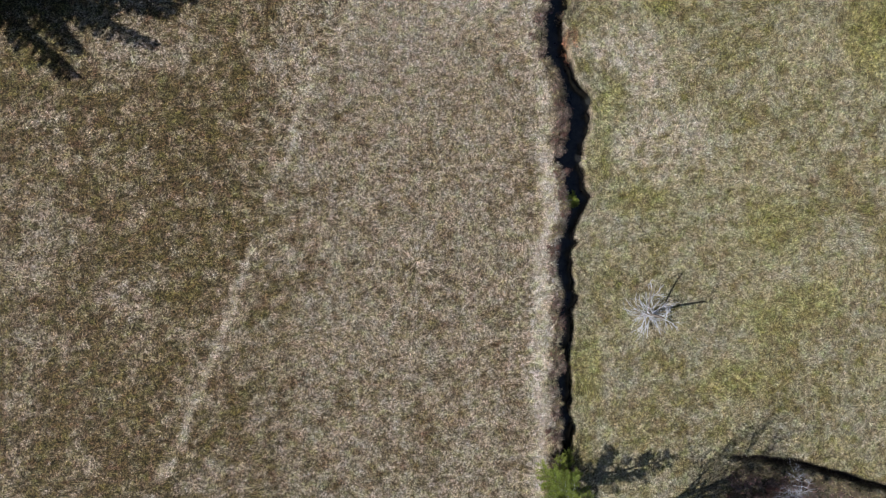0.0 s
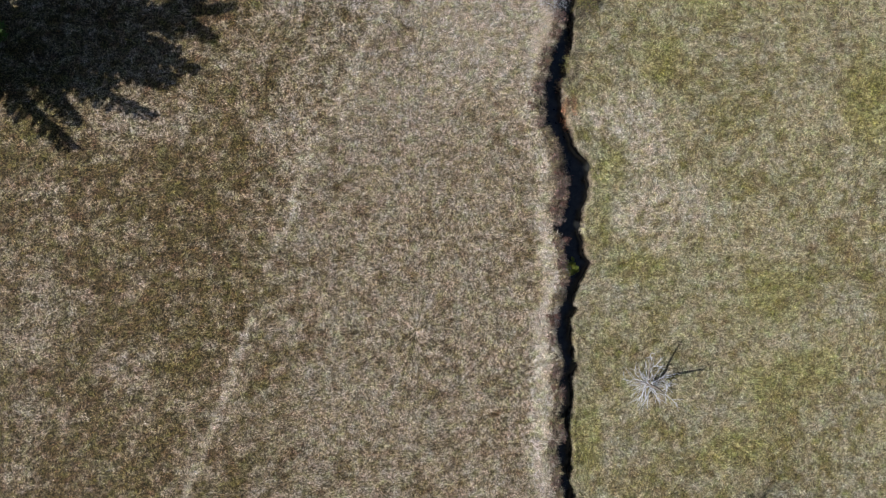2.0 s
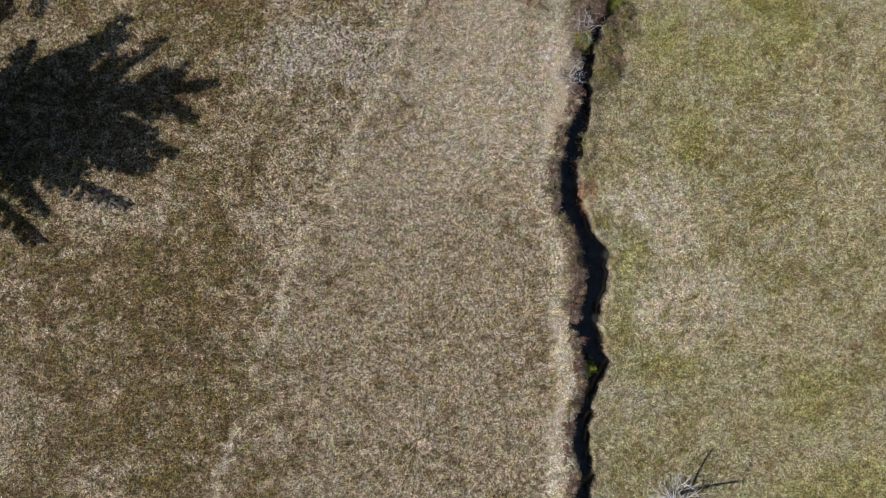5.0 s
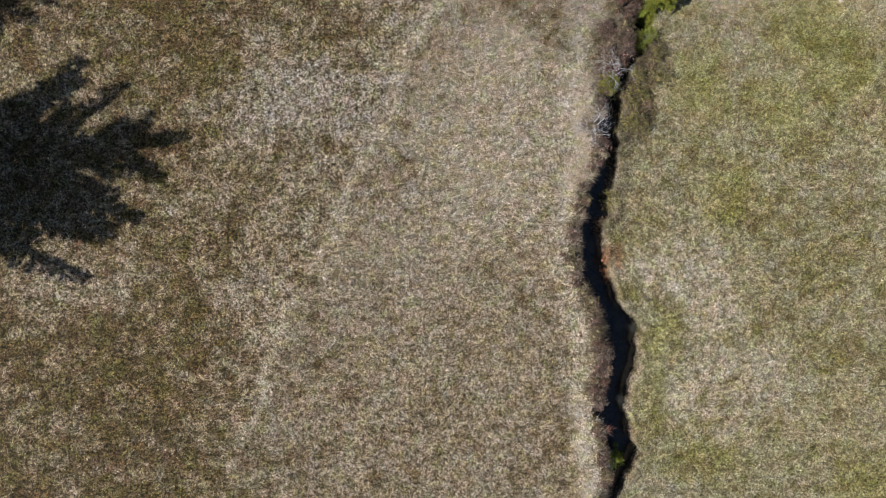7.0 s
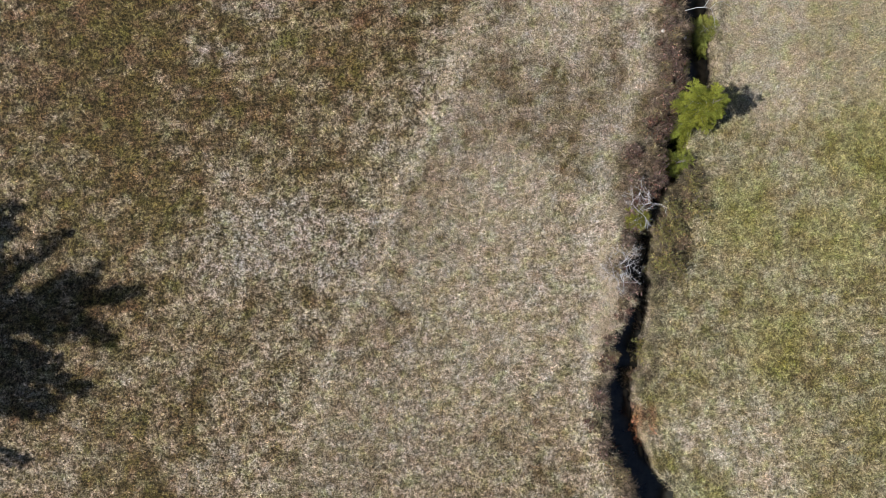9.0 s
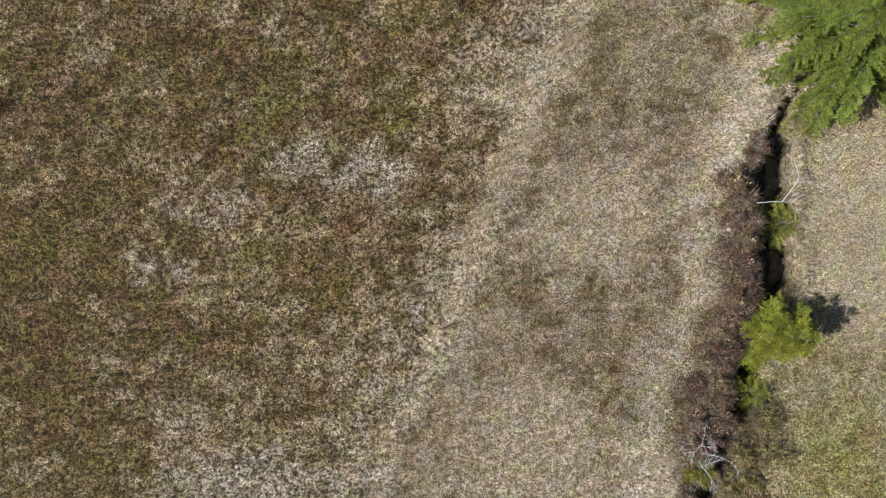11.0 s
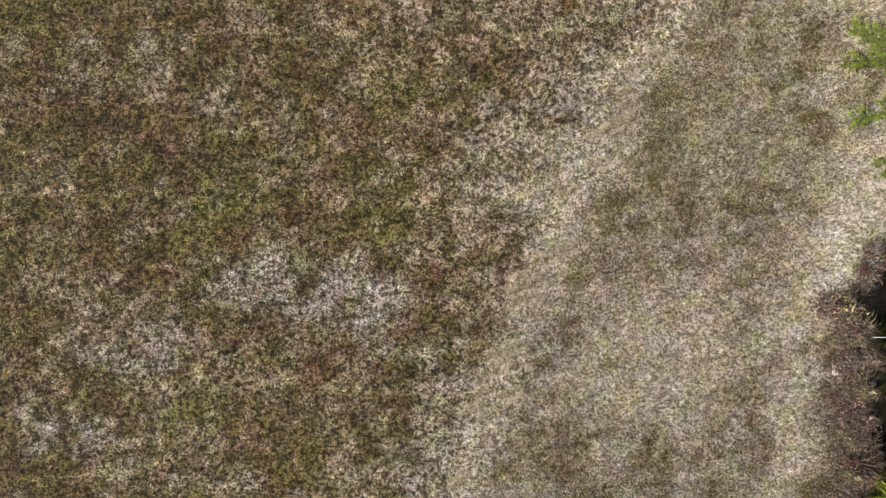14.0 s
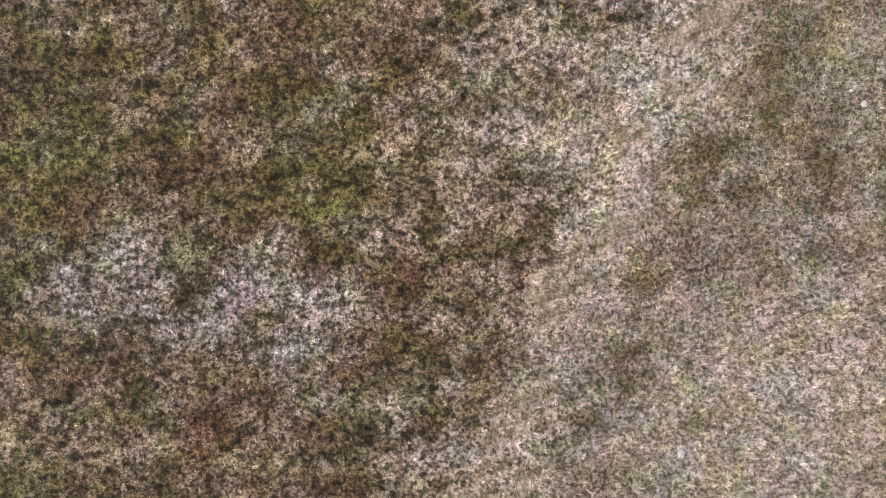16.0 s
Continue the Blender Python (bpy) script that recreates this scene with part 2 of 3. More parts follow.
def tint(x, y, grain=None):
    """The colour of the plants at each point: pale tufts over darker, mossy gaps.
    grain: how many blades stand at each point, the dice, and how far single blades and whole clumps stray."""
    x, y = np.asarray(x, float).ravel(), np.asarray(y, float).ravel()
    w, e = lips(y)
    n = len(x)
    mid, half = fbm(x, y, 1.4, 42), fbm(x, y, 0.5, 43, 2)
    brown, olive, ashen, faint, straw, lime = (cover(x, y, p) for p in (BROWN, OLIVE, ASHEN, PALE, STRAW, LIME))
    # the field grows browner and darker to the west and the north-west
    nw = smooth(0.2, -3.2, x - np.interp(y, TY, TX) + 2.4 * (fbm(x, y, 1.2, 41) - 0.5)) * smooth(15, 21, y)
    nw = np.maximum(nw, smooth(-2.5, -9, x))
    track = np.abs(x - np.interp(y, TY, TX) + 0.45 * (fbm(x, y, 0.7, 49) - 0.5))
    wide = np.interp(y, [-12, 10, 20, 24, 30], [0.2, 0.18, 0.28, 0.4, 0.45])
    track = np.exp(-(track / wide) ** 2) * smooth(0.26, 0.5, fbm(x, y, 0.9, 50)) * np.interp(y, [-12, 3, 6, 12, 30], [1.0, 1.0, 0.75, 0.7, 0.8])
    strip = smooth(-0.3, 0.5, x - np.interp(y, TY, TX)) * smooth(9, 14, y)
    # bleached grass along the west lip, outside the heather
    off = np.interp(y, [-12, -1.6, -0.8, 4.6, 5.4, 8, 9, 12, 14, 17.5, 19, 22.5, 23.6, 30], [0.95, 0.9, 0.5, 0.5, 1.1, 1.1, 0.62, 0.62, 0.75, 1.75, 1.65, 1.5, 0.8, 0.7])
    much = np.interp(y, [-12, -8, 5, 6, 10, 12, 13.2, 16, 17, 22.5, 24, 28, 30], [0.6, 0.8, 0.85, 0.3, 0.3, 0.5, 1.1, 1.1, 0.5, 0.6, 1.1, 1.0, 0.3])
    lip = much * np.exp(-((w - off - x) / np.interp(y, [12, 13.5, 16, 17, 23, 24.5], [0.32, 0.5, 0.5, 0.3, 0.35, 0.5])) ** 2)
    east = smooth(-0.1, 0.3, x - e)
    # how much of the ground the tufts take up
    share = 0.60 + 0.45 * (mid - 0.5) + 0.75 * (half - 0.5)
    share = share - (1 - east) * (0.24 * nw + 0.13 * smooth(-3, -7, x) * smooth(17, 20, y) + 0.13 * brown + 0.08 * olive - 0.3 * ashen - 0.25 * faint - 0.13 * strip * (1 - 1.2 * smooth(17, 20, y)))
    share = share + east * (0.04 + 0.35 * (mid - 0.5)) + 0.3 * straw + 0.8 * track + 0.7 * lip - 0.1 * lime * east
    coarse = smooth(15, 21, y)
    verge = (1 - east) * smooth(-8.0, -3.0, x) * smooth(15, 10, y)
    meadow = east * smooth(18.5, 20.5, y)
    share = share + 0.16 * verge + 0.4 * meadow
    tuft = share - 0.53 - 0.45 * (even(x, y, 0.1, 44) - 0.5) - 0.5 * (even(x, y, 0.22, 54) - 0.5)
    # the tufts
    pale = np.zeros((n, 3)) + (0.39, 0.335, 0.236)
    pale = blend(pale, 0.6 * smooth(0.4, 0.6, fbm(x, y, 1.1, 45)), (0.405, 0.325, 0.25))
    pale = blend(pale, 0.65 * ashen + 0.4 * (1 - ashen) * faint, (0.425, 0.378, 0.325))
    pale = blend(pale, 0.5 * smooth(0.55, 0.75, fbm(x, y, 0.4, 52)) * smooth(17, 22, y), (0.38, 0.29, 0.28))
    pale = blend(pale, 0.6 * strip * smooth(18, 21, y), (0.425, 0.35, 0.27))
    pale = blend(pale, 0.6 * strip * smooth(23.5, 26, y), (0.4, 0.355, 0.235))
    pale = blend(pale, 0.4 * smooth(0.55, 0.8, even(x, y, 0.3, 65)), (0.43, 0.385, 0.35))
    pale = blend(pale, 0.5 * verge, (0.405, 0.33, 0.225))
    pale = blend(pale, 0.6 * nw * (1 - ashen), (0.405, 0.318, 0.218))
    green = np.zeros((n, 3)) + (0.41, 0.364, 0.226)
    green = blend(green, 0.6 * smooth(0.45, 0.65, fbm(x, y, 1.3, 46)), (0.38, 0.34, 0.25))
    green = blend(green, 0.7 * lime, (0.36, 0.335, 0.125))
    green = blend(green, 0.8 * meadow, (0.43, 0.37, 0.245))
    pale = pale + east[:, None] * (green - pale)
    pale = blend(pale, np.clip(0.7 * straw + 1.0 * track, 0, 1), (0.58, 0.5, 0.385))
    pale = blend(pale, np.clip(0.95 * lip, 0, 1), (0.66, 0.575, 0.46))
    # the gaps
    dark = np.zeros((n, 3)) + (0.115, 0.081, 0.031)
    dark = blend(dark, 0.5 * verge, (0.135, 0.085, 0.042))
    dark = blend(dark, np.maximum(0.4 * (1 - 0.6 * verge) * smooth(0.45, 0.65, fbm(x, y, 0.9, 47)), 0.7 * olive), (0.15, 0.126, 0.036))
    dark = blend(dark, 0.6 * smooth(0.54, 0.68, fbm(x, y, 0.6, 53)) * (0.35 + 0.65 * smooth(17, 22, y)), (0.165, 0.1, 0.06))
    # single cushions of moss and of red stalks
    dark = blend(dark, 0.6 * smooth(0.58, 0.8, even(x, y, 0.22, 61)), (0.165, 0.14, 0.04))
    dark = blend(dark, 0.5 * smooth(0.66, 0.85, even(x, y, 0.2, 62)), (0.2, 0.11, 0.068))
    for patches, shade in ((((0.9, 21.9, 0.5, 0.35), (0.2, 23.6, 0.5, 0.3), (-1.3, 22.0, 0.4, 0.3), (-2.3, 24.6, 0.5, 0.4)), (0.17, 0.09, 0.052)), (((-0.3, 24.7, 0.55, 0.35), (-2.6, 25.3, 0.5, 0.4), (-3.6, 21.6, 0.5, 0.4)), (0.15, 0.15, 0.03))):
        dark = blend(dark, 0.5 * cover(x, y, patches), shade)
    moss = np.zeros((n, 3)) + (0.225, 0.19, 0.07)
    moss = blend(moss, 0.6 * lime, (0.215, 0.205, 0.045))
    moss = blend(moss, 0.6 * smooth(0.5, 0.65, fbm(x, y, 1.1, 48)), (0.215, 0.165, 0.085))
    moss = blend(moss, 0.6 * smooth(0.55, 0.8, even(x, y, 0.25, 63)), (0.15, 0.145, 0.03))
    moss = blend(moss, 0.6 * smooth(0.62, 0.85, even(x, y, 0.3, 64)), (0.2, 0.14, 0.085))
    dark = dark + east[:, None] * (moss - dark)
    if grain is not None:
        blades, rng, chance, spread = grain
        tuft = np.repeat(tuft + rng.normal(0, spread, n), blades) + rng.normal(0, chance, n * blades)
        x, y, w, e, pale, dark = (np.repeat(a, blades, 0) for a in (x, y, w, e, pale, dark))
    c = dark + smooth(-0.42, 0.42, tuft)[:, None] * (pale - dark)
    # brown litter under heather and scrub, with the shade beneath them painted in
    heath = np.interp(y, [-12, -1.6, -0.8, 4.6, 5.4, 8.0, 8.8, 12.8, 13.4, 15, 16, 17.5, 19, 22.5, 23.4, 24.2], [0.3, 0.3, 0.2, 0.2, 0.6, 0.6, 0.4, 0.35, 0.4, 0.5, 0.6, 1.2, 1.05, 0.9, 0.4, 0.1])
    heath = smooth(-0.12, 0.12, x - w + heath + 0.5 * (fbm(x, y, 0.35, 55) - 0.5)) * (1 - smooth(0.0, 0.2, x - w))
    scrub = np.interp(y, [10.8, 11.5, 13.5, 15, 17.3, 18], [0, 0.3, 0.35, 1.0, 0.9, 0])
    heath = np.maximum(heath, smooth(0.12, -0.12, x - e - scrub + 0.6 * (fbm(x, y, 0.35, 56) - 0.5)) * smooth(-0.1, 0.1, x - e) * (scrub > 0.02))
    south = y - np.interp(x, [11.5, 15.0, 17.4, 19.5, 21.2, 60], [-8.6, -8.9, -9.2, -9.75, -10.3, -20]) + 0.8 * (fbm(x, y, 0.5, 57) - 0.5)
    heath = np.maximum(heath, smooth(0.1, -0.3, south) * smooth(-2.6, -1.8, south) * smooth(11.5, 13.5, x))
    c = blend(c, 0.65 * heath, (0.1, 0.074, 0.05))
    c = blend(c, 0.75 * cover(x, y, RUST), (0.30, 0.14, 0.08))
    hue = value_noise(x, y, 0.3, 51)[:, None] - 0.5
    c = c * (1 + hue * np.array((0.14, 0.0, -0.1)))
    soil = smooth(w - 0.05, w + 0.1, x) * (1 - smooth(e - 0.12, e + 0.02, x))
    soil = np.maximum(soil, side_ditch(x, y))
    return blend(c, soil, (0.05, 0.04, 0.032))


def broken(x, y):
    """How broken the plant cover is: heath in the west, long closed grass between the track and the ditch and on the meadow."""
    x, y = np.asarray(x, float).ravel(), np.asarray(y, float).ravel()
    strip = smooth(-0.8, 0.8, x - np.interp(y, TY, TX) + 1.2 * (fbm(x, y, 0.8, 71) - 0.5))
    east = smooth(-0.1, 0.3, x - lips(y)[1])
    track = np.exp(-((x - np.interp(y, TY, TX)) / 0.3) ** 2)
    bleached = np.exp(-((lips(y)[0] - 0.7 - x) / 0.45) ** 2) * np.interp(y, [-12, 5, 6, 11, 12.5, 16.5, 17.5, 23, 24, 28], [0.5, 0.5, 0.2, 0.2, 0.75, 0.75, 0.2, 0.3, 0.65, 0.5])
    return 1 - np.maximum(strip * np.interp(y, [4, 14, 19, 22, 25], [0.1, 0.3, 0.5, 0.45, 0.5]), np.maximum(np.interp(y, [17, 20], [0.26, 0.75]) * east, np.maximum(0.25 * track, np.maximum(bleached, 0.35 * cover(x, y, STRAW) * smooth(18, 21, y)))))


# ---- mesh helpers ----
def mesh_of(name, verts, faces, tints=None, mat=None, shade=False):
    me = bpy.data.meshes.new(name)
    verts = np.asarray(verts, np.float32)
    if isinstance(faces, np.ndarray):
        n, k = faces.shape
        me.vertices.add(len(verts))
        me.vertices.foreach_set("co", verts.ravel())
        me.loops.add(n * k)
        me.loops.foreach_set("vertex_index", faces.astype(np.int32).ravel())
        me.polygons.add(n)
        me.polygons.foreach_set("loop_start", np.arange(n, dtype=np.int32) * k)
        me.update(calc_edges=True)
    else:
        me.from_pydata([tuple(v) for v in verts.tolist()], [], faces)
    if tints is not None:
        a = me.attributes.new("Tint", "FLOAT_COLOR", "POINT")
        if tints.shape[1] == 3:
            tints = np.concatenate([tints, np.full((len(tints), 1), 0.55)], 1)
        a.data.foreach_set("color", tints.astype(np.float32).ravel())
    if shade:
        me.polygons.foreach_set("use_smooth", np.ones(len(me.polygons), bool))
    if mat:
        me.materials.append(mat)
    me.validate()
    return me


def part(name, me, parent, label=""):
    ob = new(name, me)
    ob.parent = parent
    return tagged(ob, label)


def thing(name, at, label, category, group="", turn=0.0):
    ob = new(name)
    ob.matrix_basis = pose(*at, 0, 0, turn)
    return tagged(ob, label, category, group)


class Tubes:
    """Gathers tapering tubes into one mesh."""

    def __init__(self, sides=5):
        self.v, self.f, self.sides = [], [], sides

    def add(self, points, radii):
        start, n = len(self.v), self.sides
        points, radii = [Vector(p) for p in points], [float(r) for r in radii]
        for k, (p, r) in enumerate(zip(points, radii)):
            ahead = (points[min(k + 1, len(points) - 1)] - points[max(k - 1, 0)]).normalized()
            a = ahead.orthogonal().normalized()
            b = ahead.cross(a)
            for j in range(n):
                t = 2 * math.pi * j / n
                self.v.append(p + r * (math.cos(t) * a + math.sin(t) * b))
        for k in range(len(points) - 1):
            for j in range(n):
                i, q = start + k * n + j, start + k * n + (j + 1) % n
                self.f.append((i, q, q + n, i + n))
        self.f.append(tuple(start + (len(points) - 1) * n + j for j in range(n)))

    def mesh(self, name, mat):
        return mesh_of(name, np.array([tuple(v) for v in self.v]), self.f, None, mat, True)


def ribbons(base, way, length, width, rise, sag, rng):
    """Bent tapering blades: base points, headings, lengths, widths; rise is the share of the length that goes up, sag how far the tip falls back."""
    n = len(base)
    flat = np.stack([np.cos(way), np.sin(way), np.zeros(n)], 1)
    side = np.stack([-np.sin(way), np.cos(way), 0.5 * (rng.random(n) - 0.5)], 1) * width[:, None] / 2
    up = np.array((0, 0, 1.0))
    level = np.sqrt(np.maximum(1 - rise ** 2, 0.05))
    mid = base + flat * (length * 0.5 * level)[:, None] + up * (length * 0.6 * rise)[:, None]
    tip = base + flat * (length * level)[:, None] + up * (length * (rise - sag))[:, None]
    v = np.stack([base - side, base + side, mid + side * 0.85, mid - side * 0.85, tip + side * 0.12, tip - side * 0.12], 1).reshape(-1, 3)
    k = np.arange(n)[:, None] * 6
    return v, np.concatenate([k + (0, 1, 2, 3), k + (3, 2, 4, 5)])


# ---- ground ----
def steps(lo, hi, inner, out):
    """Even steps between lo and hi and widening ones as far as out."""
    a = list(np.arange(lo, hi + inner / 2, inner))
    s, x, y = inner, lo, hi
    while y < out:
        s *= 1.7
        x, y = x - s, y + s
        a += [x, y]
    return sorted(a)


ys = np.array(steps(-13, 34, 0.12, 900))
xs = np.array(sorted(set(np.round(steps(-20, 24, 0.2, 900), 3)) | set(np.round(np.arange(5.8, 8.4, 0.05), 3))))
gx, gy = np.meshgrid(xs, ys)
shift = (np.interp(gy, DY, (DW + DE) / 2) - 7.1) * (1 - smooth(1.8, 6.0, np.abs(gx - 7.1)))
gx = gx + shift
gz = height(gx, gy)
nx, ny = len(xs), len(ys)
quad = (np.arange(ny - 1)[:, None] * nx + np.arange(nx - 1)[None, :]).reshape(-1, 1) + np.array((0, 1, nx + 1, nx))
# beyond the pasture the cover is even
beyond = smooth(-0.6, 0.5, np.maximum(np.maximum(-20 - gx, gx - 24), np.maximum(-13 - gy, gy - 34))).ravel()
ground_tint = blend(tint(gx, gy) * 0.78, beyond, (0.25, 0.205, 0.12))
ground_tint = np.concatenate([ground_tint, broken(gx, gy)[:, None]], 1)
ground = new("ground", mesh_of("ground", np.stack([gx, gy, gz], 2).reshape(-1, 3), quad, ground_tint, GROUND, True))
tagged(ground, "rough autumn pasture cut by a narrow winding ditch", "ground", kind="structure")

wy = np.arange(-40, 50, 0.2)
ww, we = lips(wy)
wv = np.concatenate([np.stack([ww - 0.05, wy, wy * 0 - 0.92], 1), np.stack([we + 0.05, wy, wy * 0 - 0.92], 1)])
wk = np.arange(len(wy) - 1)[:, None]
water = new("water", mesh_of("water", wv, np.concatenate([wk + len(wy), wk + len(wy) + 1, wk + 1, wk], 1), None, WATER))
tagged(water, "still dark water at the bottom of the ditch", "water", kind="structure")


# ---- grass ----
def stubs(base, way, length, width, rise, rng, twist=0.8):
    """Short pointed blades, one narrow face each."""
    n = len(base)
    level = np.sqrt(1 - rise ** 2)
    side = np.stack([-np.sin(way), np.cos(way), twist * (rng.random(n) - 0.5)], 1) * width[:, None] / 2
    tip = base + np.stack([np.cos(way) * level, np.sin(way) * level, rise], 1) * length[:, None]
    v = np.stack([base - side, base + side, tip], 1).reshape(-1, 3)
    return v, np.arange(n)[:, None] * 3 + (0, 1, 2)


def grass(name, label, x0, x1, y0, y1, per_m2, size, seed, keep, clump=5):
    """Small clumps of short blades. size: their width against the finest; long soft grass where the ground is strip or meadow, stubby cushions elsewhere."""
    rng = np.random.default_rng(seed)
    n = int((x1 - x0) * (y1 - y0) * per_m2 / clump)
    cx, cy = rng.uniform(x0, x1, n), rng.uniform(y0, y1, n)
    ok = keep(cx, cy)
    cx, cy = cx[ok], cy[ok]
    n = len(cx)
    heading, vigour = rng.uniform(0, 2 * math.pi, n), rng.uniform(0.7, 1.35, n)
    # every clump has a brightness and a cast of its own
    own = np.clip(np.exp(rng.normal(-0.02, 0.17, n)), 0.5, 1.5)[:, None] * (1 + rng.normal(0, 0.07, n)[:, None] * np.array((0.8, 0.1, -1.0)))
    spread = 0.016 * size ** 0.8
    bx, by = (np.repeat(c, clump) + rng.normal(0, spread, n * clump) for c in (cx, cy))
    w, e = lips(by)
    ok = ((bx < w) | (bx > e - 0.04)) & (side_ditch(bx, by) < 0.3)
    way = np.where(rng.random(n * clump) < 0.35, np.repeat(heading, clump) + rng.normal(0, 0.6, n * clump), rng.uniform(0, 2 * math.pi, n * clump))
    soft = np.maximum(smooth(-0.6, 0.8, cx - np.interp(cy, TY, TX)), 0.25)
    vig, soft = np.repeat(vigour, clump), np.repeat(soft, clump)
    c = tint(cx, cy, (clump, rng, 0.06, 0.12)) * np.repeat(own, clump, 0)
    bx, by, way, vig, soft, c = bx[ok], by[ok], way[ok], vig[ok], soft[ok], c[ok]
    m = len(bx)
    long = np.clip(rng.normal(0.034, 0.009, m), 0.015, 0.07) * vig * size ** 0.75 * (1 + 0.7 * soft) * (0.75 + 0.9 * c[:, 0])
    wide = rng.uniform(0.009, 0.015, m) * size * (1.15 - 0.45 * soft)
    c = c * np.clip(np.exp(rng.normal(-0.02, 0.17, m)), 0.55, 1.45)[:, None]
    c = c * np.minimum(1.0, 0.68 / np.maximum(c.max(1), 0.01))[:, None]
    # withered blades stand over the short dark ones
    rise = np.clip(0.16 + 0.6 * c[:, 0] + rng.normal(0, 0.11, m), 0.03, 0.7)
    v, f = stubs(np.stack([bx, by, height(bx, by) - 0.005], 1), way, long, wide, rise, rng, 0.35)
    ob = new(name, mesh_of(name, v, f, np.repeat(np.concatenate([np.clip(c, 0.008, 0.68), broken(bx, by)[:, None]], 1), 3, 0), BLADE))
    return tagged(ob, label, "grass", kind="stuff")


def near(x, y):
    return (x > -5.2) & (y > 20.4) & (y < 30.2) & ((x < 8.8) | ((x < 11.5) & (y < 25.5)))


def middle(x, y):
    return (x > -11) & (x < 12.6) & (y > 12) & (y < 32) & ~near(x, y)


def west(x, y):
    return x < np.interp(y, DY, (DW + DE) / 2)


DRY, GREEN = "dry straw-coloured pasture grass, trodden and matted", "yellow-green meadow grass with straw-coloured patches"
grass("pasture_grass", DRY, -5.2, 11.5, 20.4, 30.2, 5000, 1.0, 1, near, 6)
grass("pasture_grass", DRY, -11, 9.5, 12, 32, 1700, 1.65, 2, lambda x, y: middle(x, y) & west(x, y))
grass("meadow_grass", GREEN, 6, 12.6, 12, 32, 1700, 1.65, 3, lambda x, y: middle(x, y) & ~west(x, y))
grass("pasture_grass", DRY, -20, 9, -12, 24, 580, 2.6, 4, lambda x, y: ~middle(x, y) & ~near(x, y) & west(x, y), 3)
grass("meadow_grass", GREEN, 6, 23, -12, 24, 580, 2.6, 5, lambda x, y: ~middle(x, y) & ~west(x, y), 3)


def bank_grass(x_of, seed, count, y0, y1, inward):
    """Long blades that hang over a lip of the ditch."""
    rng = np.random.default_rng(seed)
    tufts = count // 14
    ty = rng.uniform(y0, y1, tufts)
    by = np.repeat(ty, 14) + rng.normal(0, 0.05, tufts * 14)
    bx = x_of(by) - inward * np.abs(np.repeat(rng.normal(0, 0.12, tufts), 14) + rng.normal(0, 0.03, tufts * 14))
    n = len(by)
    way = (0 if inward > 0 else math.pi) + np.repeat(rng.normal(0, 0.7, tufts), 14) + rng.normal(0, 0.5, n)
    own = tint(bx - inward * 0.3, by) * np.repeat(np.exp(rng.normal(0, 0.35, tufts)), 14)[:, None] * rng.uniform(0.4, 1.15, n)[:, None]
    v, f = ribbons(np.stack([bx, by, height(bx - inward * 0.05, by)], 1), way, rng.uniform(0.12, 0.34, n), rng.uniform(0.005, 0.011, n), rng.uniform(0.1, 0.5, n), rng.uniform(0.2, 0.7, n), rng)
    ob = new("bank_grass", mesh_of("bank_grass", v, f, np.repeat(np.clip(own, 0.01, 0.7), 6, 0), BLADE))
    tagged(ob, "long straw-coloured grass hanging over the ditch", "grass", kind="stuff")


bank_grass(lambda y: lips(y)[0] + 0.02, 91, 8000, -12, 26, 1)
bank_grass(lambda y: lips(y)[1] + 0.03, 92, 14000, -12, 26, -1)


